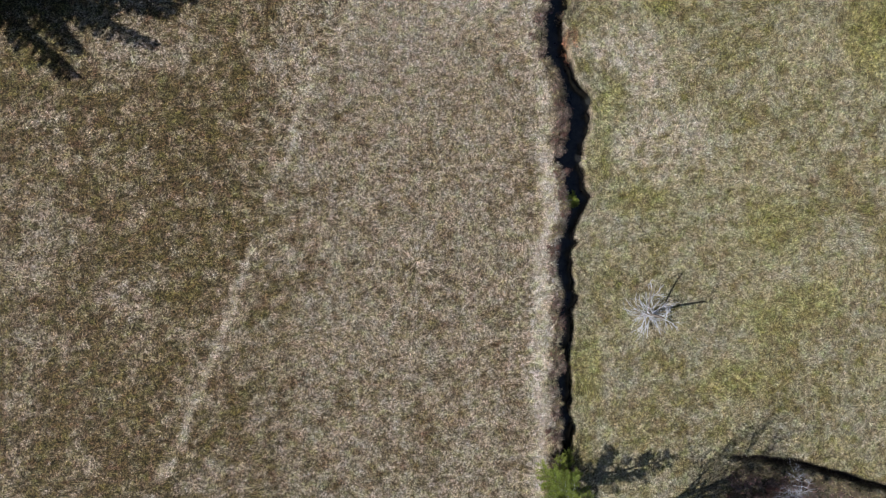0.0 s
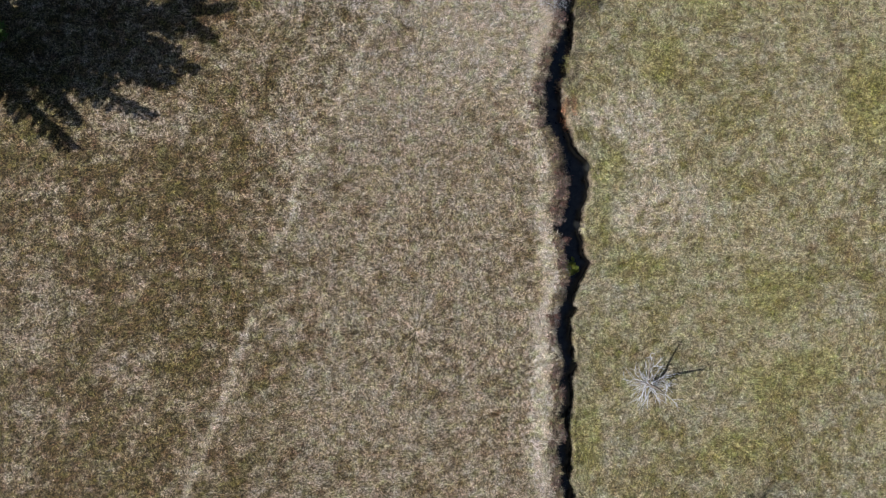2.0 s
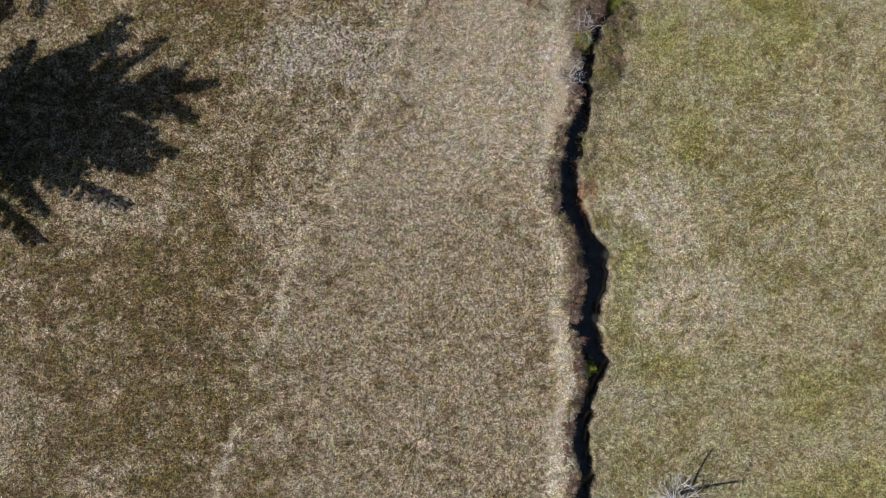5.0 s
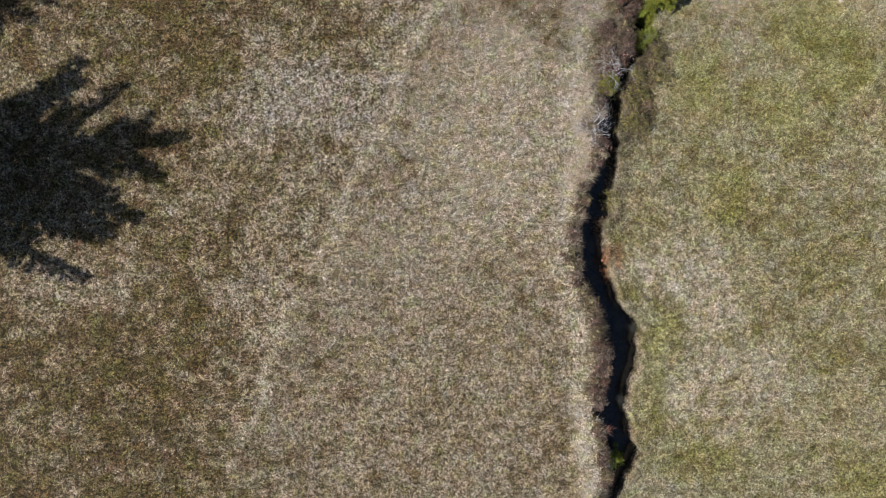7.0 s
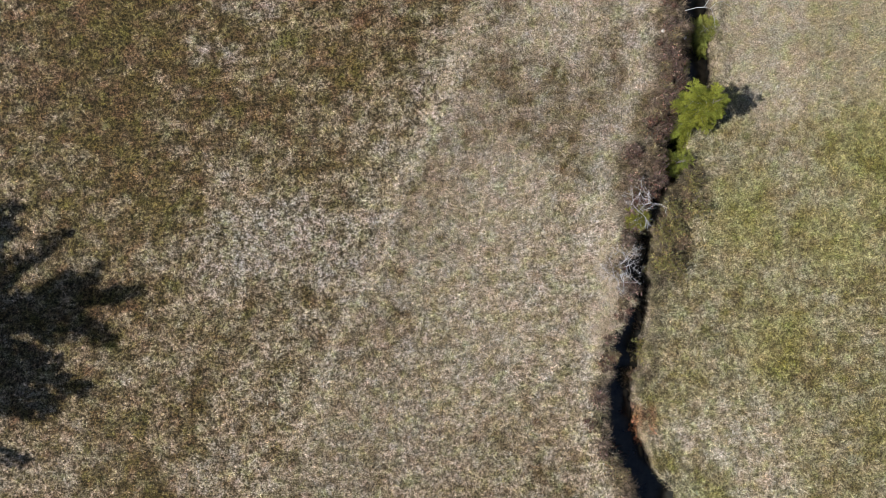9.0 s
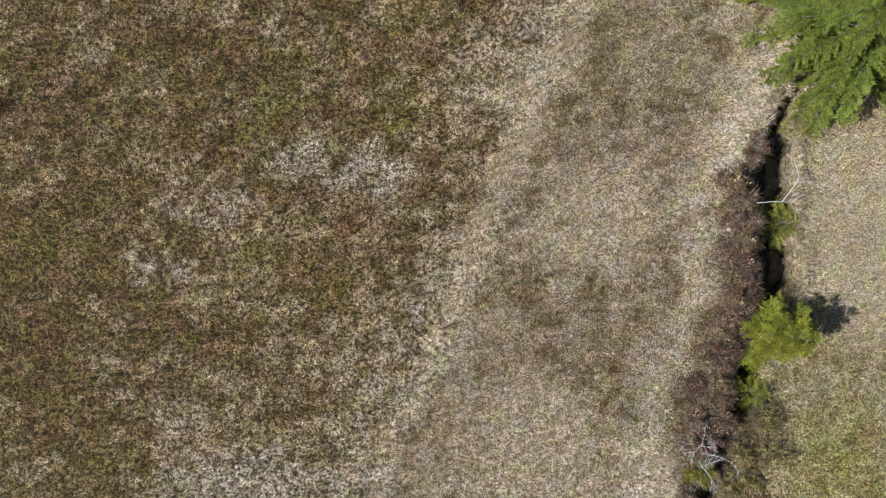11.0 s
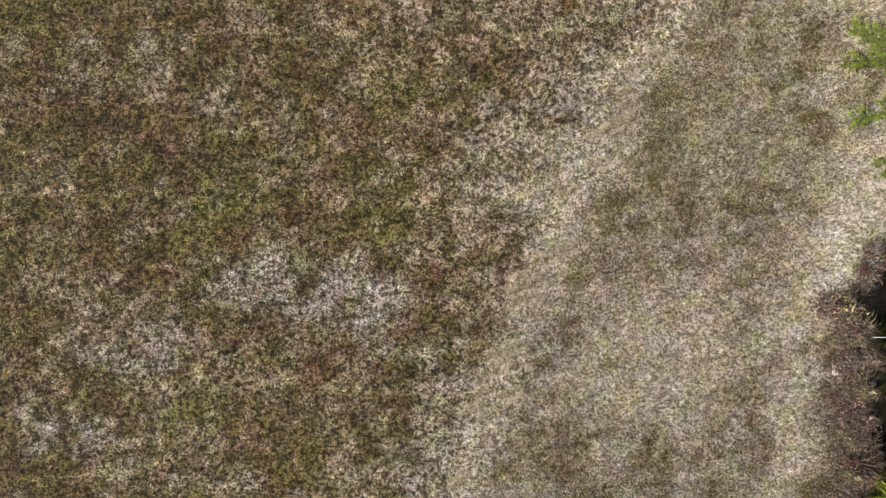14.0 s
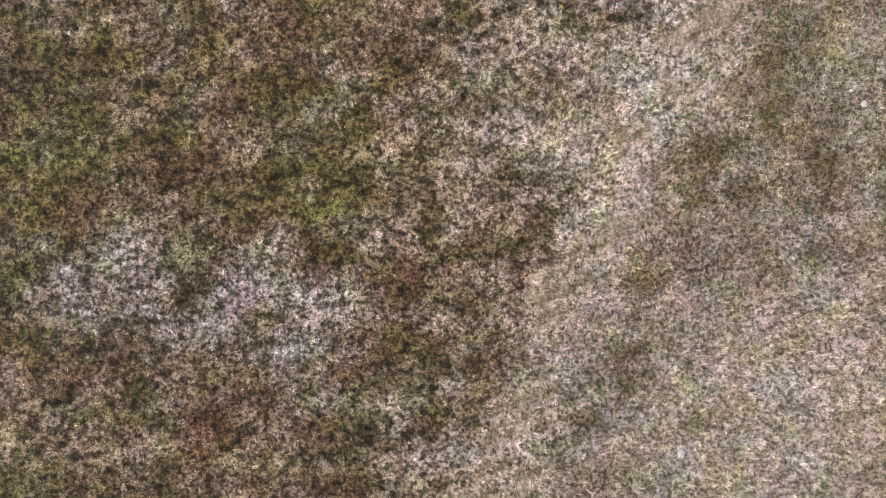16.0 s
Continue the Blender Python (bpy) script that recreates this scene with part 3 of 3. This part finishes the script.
# ---- conifers ----
def conifer(name, at, tall, broad, seed, label, tiers, boughs, needle=0.05, green=(0.18, 0.22, 0.04), skirt=0.06, group="", bare=0.1, rise=0.3, droop=0.45, full=0.75, ragged_by=0.15, lobe=0.36, step=0.014, gap=0.1, fill=0.0):
    """Tiers of boughs round a trunk; every bough bears side shoots, every shoot rows of needles. rise and droop bend the boughs,
    full is the crown's outline, lobe a bough's breadth, fill the share of short inner boughs."""
    rng = np.random.default_rng(seed)
    x, y = at
    tree = thing(name, (x, y, float(height(x, y)) - 0.05), label, "tree", group)
    hs = np.linspace(0, 1, 7)

    def stem(h):
        return np.array((0.02 * tall * math.sin(3 * h + seed) * h, 0.02 * tall * math.cos(2 * h + seed) * h, tall * h))

    trunk = Tubes(8)
    trunk.add([Vector(stem(h)) for h in hs], [0.02 * tall * (1 - 0.93 * h) + 0.006 for h in hs])
    part("trunk", trunk.mesh("trunk", BARK), tree)
    limbs = Tubes(4)
    base, way, size, pitch, shade = [], [], [], [], []
    plan = []
    for k in range(tiers):
        h = skirt + (0.97 - skirt) * (k / tiers) ** 1.05
        turn = rng.uniform(0, 6.3)
        count = max(4, round(boughs * (1.2 - 0.7 * h)))
        for j in range(count):
            plan.append((h + rng.normal(0, 0.16) / tiers, turn + 2 * math.pi * j / count + rng.normal(0, 0.14), 1.0))
            if rng.random() < fill:
                plan.append((h + rng.uniform(-0.5, 0.5) / tiers, rng.uniform(0, 6.3), 0.55))
    plan += [(0.97, a, 1.0) for a in (0.3, 2.4, 4.5)]
    for h, ang, short in plan:
        h = min(max(h, 0.02), 0.985)
        reach = (broad * (1 - h) ** full + 0.1) * rng.uniform(0.95 - 1.4 * ragged_by, 0.95 + ragged_by) * short
        hue = rng.uniform(0.82, 1.15)
        warm = rng.normal(0, 0.04)
        bend = rng.normal(0, 0.22)
        up = rise + 0.5 * h

        def along(r):
            a = ang + bend * r
            return stem(h) + np.array((math.cos(a) * reach * r, math.sin(a) * reach * r, reach * (up * r - droop * r * r)))

        limbs.add([Vector(along(r)) - Vector((0, 0, 0.5 * needle)) for r in (0, 0.35, 0.7, 0.95)], [0.009 * reach + 0.003, 0.006 * reach + 0.002, 0.003 * reach + 0.002, 0.0015])
        bald = rng.random() < bare
        for r in np.arange(0.2, 1.0, max(gap / reach, 0.03)):
            for side in (-1, 1):
                t_ang = ang + bend * r + side * rng.uniform(0.45, 0.95)
                t_len = (lobe * reach * (1.06 - r) ** 0.6 + 0.8 * needle) * rng.uniform(0.65, 1.15)
                root, low = along(r), np.array((0, 0, 0.5 * needle))
                dip = rng.normal(-0.12, 0.12)
                line = np.array((math.cos(t_ang), math.sin(t_ang), dip))
                if t_len > 0.18:
                    limbs.add([Vector(root - low), Vector(root + line * t_len - low)], [0.0035, 0.0012])
                if (bald and r < 0.75) or rng.random() < 0.04:
                    continue
                m = max(4, int(t_len / step))
                f = np.linspace(0.06, 1.0, m)
                for edge in (-1, 1):
                    base.append(root + np.outer(f * t_len, line) + rng.normal(0, 0.12 * needle, (m, 3)))
                    way.append(t_ang + edge * (1.0 - 0.55 * f) + rng.normal(0, 0.3, m))
                    size.append(needle * rng.uniform(0.7, 1.25, m))
                    pitch.append(np.clip(rng.normal(0.22, 0.25, m), -0.5, 0.8))
                    # shoot tips paler; inner needles darkened, crown shade put into their colour
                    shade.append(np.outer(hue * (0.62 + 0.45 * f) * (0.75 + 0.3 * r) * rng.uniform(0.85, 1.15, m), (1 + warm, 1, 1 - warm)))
    base, way, size, pitch, shade = (np.concatenate(q) for q in (base, way, size, pitch, shade))
    v, f = stubs(base, way, size, size * 0.22, pitch, rng)
    part("branchwork", limbs.mesh("branchwork", LICHEN), tree, "grey lichen-covered branches")["kind"] = "stuff"
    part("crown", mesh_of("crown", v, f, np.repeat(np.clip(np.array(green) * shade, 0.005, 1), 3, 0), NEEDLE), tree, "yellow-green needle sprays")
    return tree


conifer("spruce_tree", (10.5, 26.5), 5.6, 3.1, 3, "bushy yellow-green conifer with branches down to the grass", 8, 19, 0.08, (0.195, 0.245, 0.045), skirt=0.03, droop=0.6, full=0.8, lobe=0.25, fill=0.3, bare=0.04, step=0.0115, ragged_by=0.1)
conifer("spruce_tree", (6.35, -9.9), 5.2, 1.35, 4, "slender bright green conifer beside the ditch", 7, 6, 0.11, fill=0.5, full=0.45, ragged_by=0.25, lobe=0.36, step=0.018)
conifer("spruce_tree", (-20.0, 12.0), 9.3, 4.8, 5, "tall dark green conifer casting a long shadow on the pasture", 8, 8, 0.19, (0.07, 0.12, 0.025), bare=0.0, full=0.95, ragged_by=0.2, rise=0.65, droop=0.05, lobe=0.2, step=0.018, gap=0.1, fill=0.8)
conifer("spruce_tree", (-21.2, 17.6), 7.5, 2.9, 8, "conifer with bright green foliage at the field's edge", 8, 7, 0.18, (0.1, 0.17, 0.025), step=0.04, gap=0.14)
conifer("spruce_tree", (-17.6, 23.8), 7.0, 1.4, 6, "slim pointed conifer at the edge of the pasture", 9, 6, 0.15, (0.08, 0.13, 0.025), step=0.04, gap=0.12)
conifer("spruce_tree", (4.9, 31.42), 6.4, 3.2, 7, "green conifer standing in pale dry grass", 8, 9, 0.1, (0.12, 0.165, 0.035), full=0.7, skirt=0.26, droop=0.2, step=0.025)
conifer("spruce_tree", (10.4, 29.7), 3.0, 1.9, 9, "grey-green conifer thick with bare lichen-covered twigs", 8, 8, 0.06, (0.16, 0.19, 0.1), bare=0.45, step=0.018)
YOUNG = dict(full=0.5, lobe=0.45, needle=0.075, step=0.012, gap=0.06)
conifer("young_conifer", (8.65, 19.3), 2.7, 1.0, 11, "young bright yellow-green conifer on the ditch bank", 8, 8, green=(0.235, 0.26, 0.04), fill=0.5, bare=0.05, ragged_by=0.25, **YOUNG)
conifer("young_conifer", (8.2, 17.85), 1.35, 0.5, 12, "small yellow-green conifer seedling on the ditch bank", 6, 6, green=(0.22, 0.245, 0.045), ragged_by=0.25, **YOUNG)
conifer("young_conifer", (8.5, 18.7), 0.8, 0.28, 13, "small yellow-green conifer seedling on the ditch bank", 5, 5, green=(0.22, 0.245, 0.045), **YOUNG)
conifer("young_conifer", (9.25, 21.95), 1.2, 0.62, 14, "low pale green conifer leaning over the ditch", 6, 7, green=(0.235, 0.255, 0.06), **YOUNG)
conifer("young_conifer", (6.95, 2.75), 1.1, 0.42, 15, "tiny bright green conifer growing in the ditch", 5, 5, green=(0.22, 0.26, 0.04), **YOUNG)
conifer("young_conifer", (8.55, 20.9), 0.6, 0.28, 16, "low pale green conifer leaning over the ditch", 4, 5, green=(0.2, 0.23, 0.05), **YOUNG)
conifer("young_conifer", (6.75, 16.15), 0.5, 0.3, 17, "low olive-green conifer among heather", 4, 5, green=(0.21, 0.21, 0.04), **YOUNG)
conifer("young_conifer", (8.25, 29.6), 1.1, 0.42, 18, "small dark green conifer in dry grass", 6, 6, green=(0.08, 0.13, 0.035), **YOUNG)


# ---- bare and dead wood ----
def fork(tubes, root, ahead, length, radius, depth, rng, spread, lift):
    pts, p, d = [root], root.copy(), ahead.normalized()
    for k in range(4):
        d = (d + Vector(rng.normal(0, 0.16, 3)) + Vector((0, 0, lift))).normalized()
        p = p + d * length / 4
        pts.append(p.copy())
    tubes.add(pts, [radius * (1 - 0.15 * k) for k in range(5)])
    if depth:
        for k in range(rng.integers(3, 5)):
            q = pts[rng.integers(2, 5)]
            off = Vector(rng.normal(0, 1, 3))
            off = (off - off.dot(d) * d).normalized()
            fork(tubes, q.copy(), d + off * spread * rng.uniform(0.6, 1.2), length * rng.uniform(0.55, 0.8), radius * 0.62, depth - 1, rng, spread, lift)


def bare_tree(name, at, stems, length, radius, depth, seed, label, mat, lean=(0, 0), spread=0.8, lift=0.05, start_up=1.0, group="", flare=0.4, twig=0.6):
    rng = np.random.default_rng(seed)
    tree = thing(name, (*at, float(height(*at)) - 0.03), label, "tree", group)
    trunk, twigs = Tubes(7), Tubes(4)
    for k in range(stems):
        a = 2 * math.pi * k / stems + rng.normal(0, 0.3)
        ahead = Vector((flare * math.cos(a) + lean[0], flare * math.sin(a) + lean[1], start_up))
        p, pts = Vector((0.06 * math.cos(a), 0.06 * math.sin(a), 0)), []
        for j in range(5):
            pts.append(p.copy())
            p = p + (ahead.normalized() + Vector(rng.normal(0, 0.12, 3))) * length / 4
        trunk.add(pts, [radius * (1 - 0.13 * j) for j in range(5)])
        for j in range(6):
            q = pts[rng.integers(2, 5)]
            off = Vector((*rng.normal(0, 1, 2), 0.2)).normalized()
            fork(twigs, q.copy(), ahead.normalized() * 0.5 + off * spread, length * twig * rng.uniform(0.75, 1.25), radius * 0.4, depth, rng, spread, lift)
    part("trunk", trunk.mesh("trunk", mat), tree)
    part("branchwork", twigs.mesh("branchwork", mat), tree)
    return tree


def dead_tree(at, tall, reach, seed):
    rng = np.random.default_rng(seed)
    tree = thing("dead_tree", (*at, float(height(*at)) - 0.04), "bleached leafless dead tree standing in the meadow", "tree")
    trunk, twigs = Tubes(8), Tubes(4)
    line = [Vector((0.1 * math.sin(2.1 * h), 0.08 * math.sin(3.0 * h), tall * h)) for h in np.linspace(0, 1, 7).tolist()]
    trunk.add(line, [0.085, 0.075, 0.068, 0.06, 0.048, 0.034, 0.015])
    # one stout limb leans to the north and forks
    limb = [Vector(q) for q in ((0.02, 0, 0.75), (0.0, 0.35, 1.0), (-0.05, 0.75, 1.2), (0.0, 1.2, 1.4), (0.05, 1.5, 1.6))]
    trunk.add(limb, [0.045, 0.04, 0.033, 0.024, 0.01])
    for q, ahead in ((limb[2], (0.5, 0.5, 0.7)), (limb[3], (-0.5, 0.6, 0.5)), (line[5], (0.2, 0.6, 0.8)), (line[5], (0.3, -0.4, 0.9)), (line[6], (-0.2, 0.5, 0.6)), (line[6], (0.2, -0.3, 0.8))):
        fork(twigs, q.copy(), Vector(ahead), 0.5, 0.016, 2, rng, 0.7, 0.0)
    for k in range(36):
        h = 0.14 + 0.36 * k / 36
        root = line[int(h * 6)].lerp(line[min(int(h * 6) + 1, 6)], h * 6 - int(h * 6))
        a = k * 2.4 + rng.normal(0, 0.3)
        west = 1 - 0.12 * math.cos(a)
        fork(twigs, root, Vector((math.cos(a), math.sin(a), 0.1)), reach * west * rng.uniform(0.5, 1.0), 0.014, 1, rng, 0.5, 0.0)
    part("trunk", trunk.mesh("trunk", BARK), tree, "dark weathered trunk")
    part("branchwork", twigs.mesh("branchwork", DEADWOOD), tree)["kind"] = "stuff"


dead_tree((10.05, -2.4), 2.6, 0.85, 21)
bare_tree("bare_tree", (7.7, -12.1), 7, 5.2, 0.085, 3, 22, "bare many-stemmed tree beside the ditch", BARK, (0.05, 0.2), 0.4, 0.08, flare=0.1, twig=0.3)
bare_tree("dead_bush", (6.75, 16.55), 3, 0.55, 0.014, 2, 23, "bleached dead bush among dark heather", DEADWOOD, spread=1.1, lift=-0.02, start_up=0.8, group="dead bushes on the bank")
bare_tree("dead_bush", (6.15, 14.65), 4, 0.6, 0.012, 2, 24, "bleached dead bush hanging over the ditch", DEADWOOD, spread=1.2, lift=-0.02, start_up=0.7, group="dead bushes on the bank")
bare_tree("dead_bush", (16.8, -10.1), 4, 0.7, 0.014, 2, 25, "bleached dead bush among brown heather", DEADWOOD, spread=1.2, lift=-0.02, start_up=0.7, group="dead bushes on the bank")
bare_tree("dead_bush", (9.6, 29.1), 8, 0.9, 0.008, 2, 26, "grey leafless bush with tangled lichen-covered twigs", LICHEN, spread=1.1, lift=0.0, group="grey bushes")
bare_tree("dead_bush", (10.9, 29.0), 8, 0.9, 0.008, 2, 27, "grey leafless bush with tangled lichen-covered twigs", LICHEN, spread=1.1, lift=0.0, group="grey bushes")

# a fallen branch that bridges the ditch
fallen = thing("fallen_branch", (8.4, 22.4, 0.06), "grey forked branch fallen across the ditch", "branch")
limb, arms = Tubes(7), Tubes(6)
limb.add([Vector(p) for p in ((0, 0.01, 0.02), (0.25, 0.02, 0.22), (0.5, 0.0, 0.3), (0.68, -0.06, 0.3), (0.8, -0.3, 0.22), (0.9, -0.55, 0.05))], [0.013, 0.013, 0.012, 0.009, 0.006, 0.003])
arms.add([Vector(p) for p in ((0.45, 0.0, 0.29), (0.58, 0.2, 0.36), (0.75, 0.43, 0.4), (0.82, 0.62, 0.38), (0.76, 1.15, 0.2))], [0.01, 0.009, 0.008, 0.006, 0.003])
arms.add([Vector(p) for p in ((0.74, 0.42, 0.4), (0.95, 0.45, 0.36), (1.4, 0.44, 0.26), (1.7, 0.26, 0.05))], [0.008, 0.007, 0.006, 0.003])
arms.add([Vector(p) for p in ((0.64, -0.04, 0.3), (0.8, 0.1, 0.34), (0.98, 0.16, 0.34), (1.3, 0.06, 0.2))], [0.007, 0.006, 0.005, 0.003])
part("limb", limb.mesh("limb", LICHEN), fallen)
part("side_branches", arms.mesh("side_branches", DEADWOOD), fallen)


# ---- heather and shrubs on the banks ----
def shrub(name, seed, wide, tall, stems, leaves, colour, vary, label, category="shrub", group=""):
    rng = np.random.default_rng(seed)
    ob = thing(name, (0, 0, 0), label, category, group)
    tubes, base, way, glow = Tubes(3), [], [], []
    for k in range(stems):
        a, r = rng.uniform(0, 2 * math.pi), wide * math.sqrt(rng.random())
        end = Vector((math.cos(a) * r, math.sin(a) * r, tall * (1 - 0.55 * (r / wide) ** 2) * rng.uniform(0.75, 1.15)))
        start = Vector((math.cos(a), math.sin(a), 0)) * r * 0.3
        mid = start.lerp(end, 0.55) + Vector((*rng.normal(0, 0.03, 2), 0.05))
        tubes.add([start, mid, end], [0.006, 0.004, 0.0015])
        own = math.exp(rng.normal(0, 0.5))
        for j in range(leaves):
            glow.append(own)
            s = rng.uniform(0.35, 1.02)
            base.append(tuple(start.lerp(end, s) + Vector(rng.normal(0, 0.025, 3))))
            way.append(rng.uniform(0, 2 * math.pi))
    base, way = np.array(base), np.array(way)
    n = len(base)
    v, f = ribbons(base, way, rng.uniform(0.03, 0.075, n), rng.uniform(0.009, 0.02, n), rng.uniform(0.0, 0.7, n), rng.uniform(0, 0.3, n), rng)
    c = np.array(colour) * (np.array(glow) * rng.uniform(0.6, 1.45, n))[:, None] * (1 + rng.normal(0, vary, (n, 3)))
    part("woody_stem", tubes.mesh("woody_stem", STEM), ob)
    part("foliage", mesh_of("foliage", v, f, np.repeat(np.clip(c, 0.004, 1), 6, 0), LEAF), ob)
    return ob


def scatter(protos, spots, seed, lo=0.5, hi=1.25):
    """The first spots take the shrubs themselves, the others copies."""
    rng = np.random.default_rng(seed)
    used = set()
    for k, (x, y) in enumerate(spots):
        p = protos[k % len(protos)]
        s = rng.uniform(lo, hi)
        m = pose(x, y, float(height(x, y)) - 0.03, rng.uniform(-8, 8), rng.uniform(-8, 8), rng.uniform(0, 360)) @ Matrix.Diagonal((s, s, s * rng.uniform(0.85, 1.15), 1))
        if p in used:
            ob = copy_thing(p, m)
            ob.matrix_basis = m
        else:
            p.matrix_basis = m
            used.add(p)


HEATHER = [shrub("heather", 30 + k, (0.34, 0.26, 0.4, 0.3)[k], (0.36, 0.3, 0.42, 0.5)[k], 42, 8, c, 0.12, "low purple-brown heather on the ditch bank", group="heather on the bank")
           for k, c in enumerate(((0.1, 0.066, 0.053), (0.12, 0.09, 0.072), (0.085, 0.046, 0.034), (0.14, 0.11, 0.06)))]
rng = np.random.default_rng(77)
spots = []
for y in np.arange(-11.5, 13.4, 0.4):
    w, e = (float(v) for v in lips(y))
    spots.append((w - 0.12 + rng.normal(0, 0.14), y + rng.normal(0, 0.12)))
for y in np.arange(-11.3, 20.0, 0.62):
    w, e = (float(v) for v in lips(y))
    spots.append((w + 0.04 + rng.normal(0, 0.08), y + rng.normal(0, 0.2)))
for y in np.arange(5.3, 8.0, 0.4):
    spots.append((float(lips(y)[0]) - 0.4 + rng.normal(0, 0.1), y))
for y in np.arange(5.0, 8.3, 0.36):
    w, e = (float(v) for v in lips(y))
    spots.append((w + 0.08 + rng.normal(0, 0.1), y))
for y in np.arange(13.4, 24.2, 0.35):
    w, e = (float(v) for v in lips(y))
    band = float(np.interp(y, [13.4, 15, 16, 17.5, 19, 22.5, 23.4, 24.2], [0.5, 0.6, 0.6, 1.35, 1.2, 1.05, 0.45, 0.2]))
    for x in np.arange(w - (0.22 if y < 18 else 0.36), w - band, -0.42):
        if (abs(y - 22.4) > 0.3 or x < 8.0) and rng.random() < 0.97 - 0.45 * (x < w - 0.75 * band):
            spots.append((x + rng.normal(0, 0.12), y + rng.normal(0, 0.12)))
for x in np.arange(14.2, 21.8, 0.4):
    for d in (0.5, 0.85, 1.2, 1.6):
        spots.append((x + rng.normal(0, 0.12), float(np.interp(x, [15.0, 17.4, 21.2], [-8.9, -9.2, -10.3])) - d + rng.normal(0, 0.1)))
scatter(HEATHER, spots, 78)

SEDGE = [shrub("bog_shrub", 40 + k, 0.42, 0.38, 60, 9, c, 0.1, "olive-brown shrub on the meadow side of the ditch", group="shrubs by the ditch") for k, c in enumerate(((0.16, 0.14, 0.05), (0.14, 0.10, 0.06)))]
scatter(SEDGE, [(7.9, 15.9), (8.3, 16.2), (7.8, 16.5), (8.3, 16.8), (8.5, 17.2), (8.05, 17.2), (7.6, 14.9), (7.35, 15.4), (7.55, 15.7), (8.1, 15.4), (7.9, 14.6), (8.2, 17.6), (7.75, 17.0), (7.6, 16.2), (8.6, 16.4), (9.35, 23.7), (9.6, 24.1), (9.3, 24.4), (9.9, 24.4), (6.75, 11.7), (6.95, 12.5), (7.05, 12.9), (7.15, 13.4), (7.2, 14.0), (7.25, 14.6), (6.7, 11.2), (7.0, 12.1)], 79)
FERN = [shrub("bracken", 50, 0.35, 0.22, 45, 10, (0.3, 0.14, 0.075), 0.1, "withered rust-red bracken on the ditch bank", "fern", "bracken on the bank")]
scatter(FERN, [(6.72, 10.35), (6.8, 9.95), (6.9, 9.55), (7.0, 9.2), (7.08, 9.75)], 80, 0.5, 0.85)


# ---- stones ----
def stone(at, size, seed):
    bm = bmesh.new()
    bmesh.ops.create_icosphere(bm, subdivisions=2, radius=size)
    for v in bm.verts:
        v.co *= 1 + 0.35 * noise.noise(v.co / size * 1.2 + Vector((seed, 0, 0)))
        v.co.z *= 0.4
    me = bpy.data.meshes.new("stone")
    bm.to_mesh(me)
    bm.free()
    me.materials.append(STONE)
    ob = new("stone", me)
    ob.matrix_basis = pose(*at, float(height(*at)) + size * 0.25, 0, 0, seed * 40)
    return tagged(ob, "small pale stone lying in the grass", "stone", "scattered stones")


for k, (x, y, s) in enumerate(((7.57, 24.01, 0.05), (7.86, 23.54, 0.05), (8.39, 21.6, 0.06), (3.58, 21.8, 0.045), (5.71, 25.44, 0.04), (7.73, 21.82, 0.06), (15.25, 19.23, 0.075))):
    stone((x, y), s, k)


# ---- matted tussocks along the track ----
def tussock(at, seed, wide, blades, group="tussocks along the track", lay=None):
    rng = np.random.default_rng(seed)
    ob = thing("grass_tussock", (*at, float(height(*at)) - 0.01), "flattened tussock of pale straw-coloured grass", "grass", group)
    lay = rng.uniform(0, 2 * math.pi) if lay is None else lay
    a, r = rng.uniform(0, 2 * math.pi, blades), wide * np.sqrt(rng.random(blades))
    base = np.stack([np.cos(a) * r * 1.3, np.sin(a) * r * 0.8, 0.05 * (1 - (r / wide) ** 2) + rng.uniform(0, 0.03, blades)], 1)
    way = lay + 1.1 * np.sin(2.5 * base[:, 0] / wide + lay) + rng.normal(0, 0.35, blades)
    v, f = ribbons(base, way, rng.uniform(0.06, 0.17, blades), rng.uniform(0.0025, 0.005, blades), rng.uniform(0.0, 0.2, blades), rng.uniform(0.0, 0.15, blades), rng)
    c = np.array((0.58, 0.465, 0.34)) * rng.uniform(0.6, 1.2, blades)[:, None] * (1 + rng.normal(0, 0.06, blades)[:, None] * np.array((0.6, 0, -1)))
    part("matted_blade", mesh_of("matted_blade", v, f, np.repeat(c, 6, 0), BLADE), ob)


tussock((2.38, 23.55), 60, 0.26, 1300, lay=2.4)
tussock((2.62, 23.95), 59, 0.2, 700, lay=1.2)
rng = np.random.default_rng(61)
for k in range(26):
    y = rng.uniform(20, 29)
    tussock((float(np.interp(y, TY, TX)) + rng.normal(0, 0.25), y), 62 + k, rng.uniform(0.12, 0.22), 300)
for k in range(16):
    y = 12.7 + 0.16 * k + rng.normal(0, 0.05)
    tussock((float(lips(y)[0]) - 0.55 + rng.normal(0, 0.16), y), 120 + k, rng.uniform(0.2, 0.34), 220, "tussocks by the ditch", rng.normal(-0.3, 0.4))
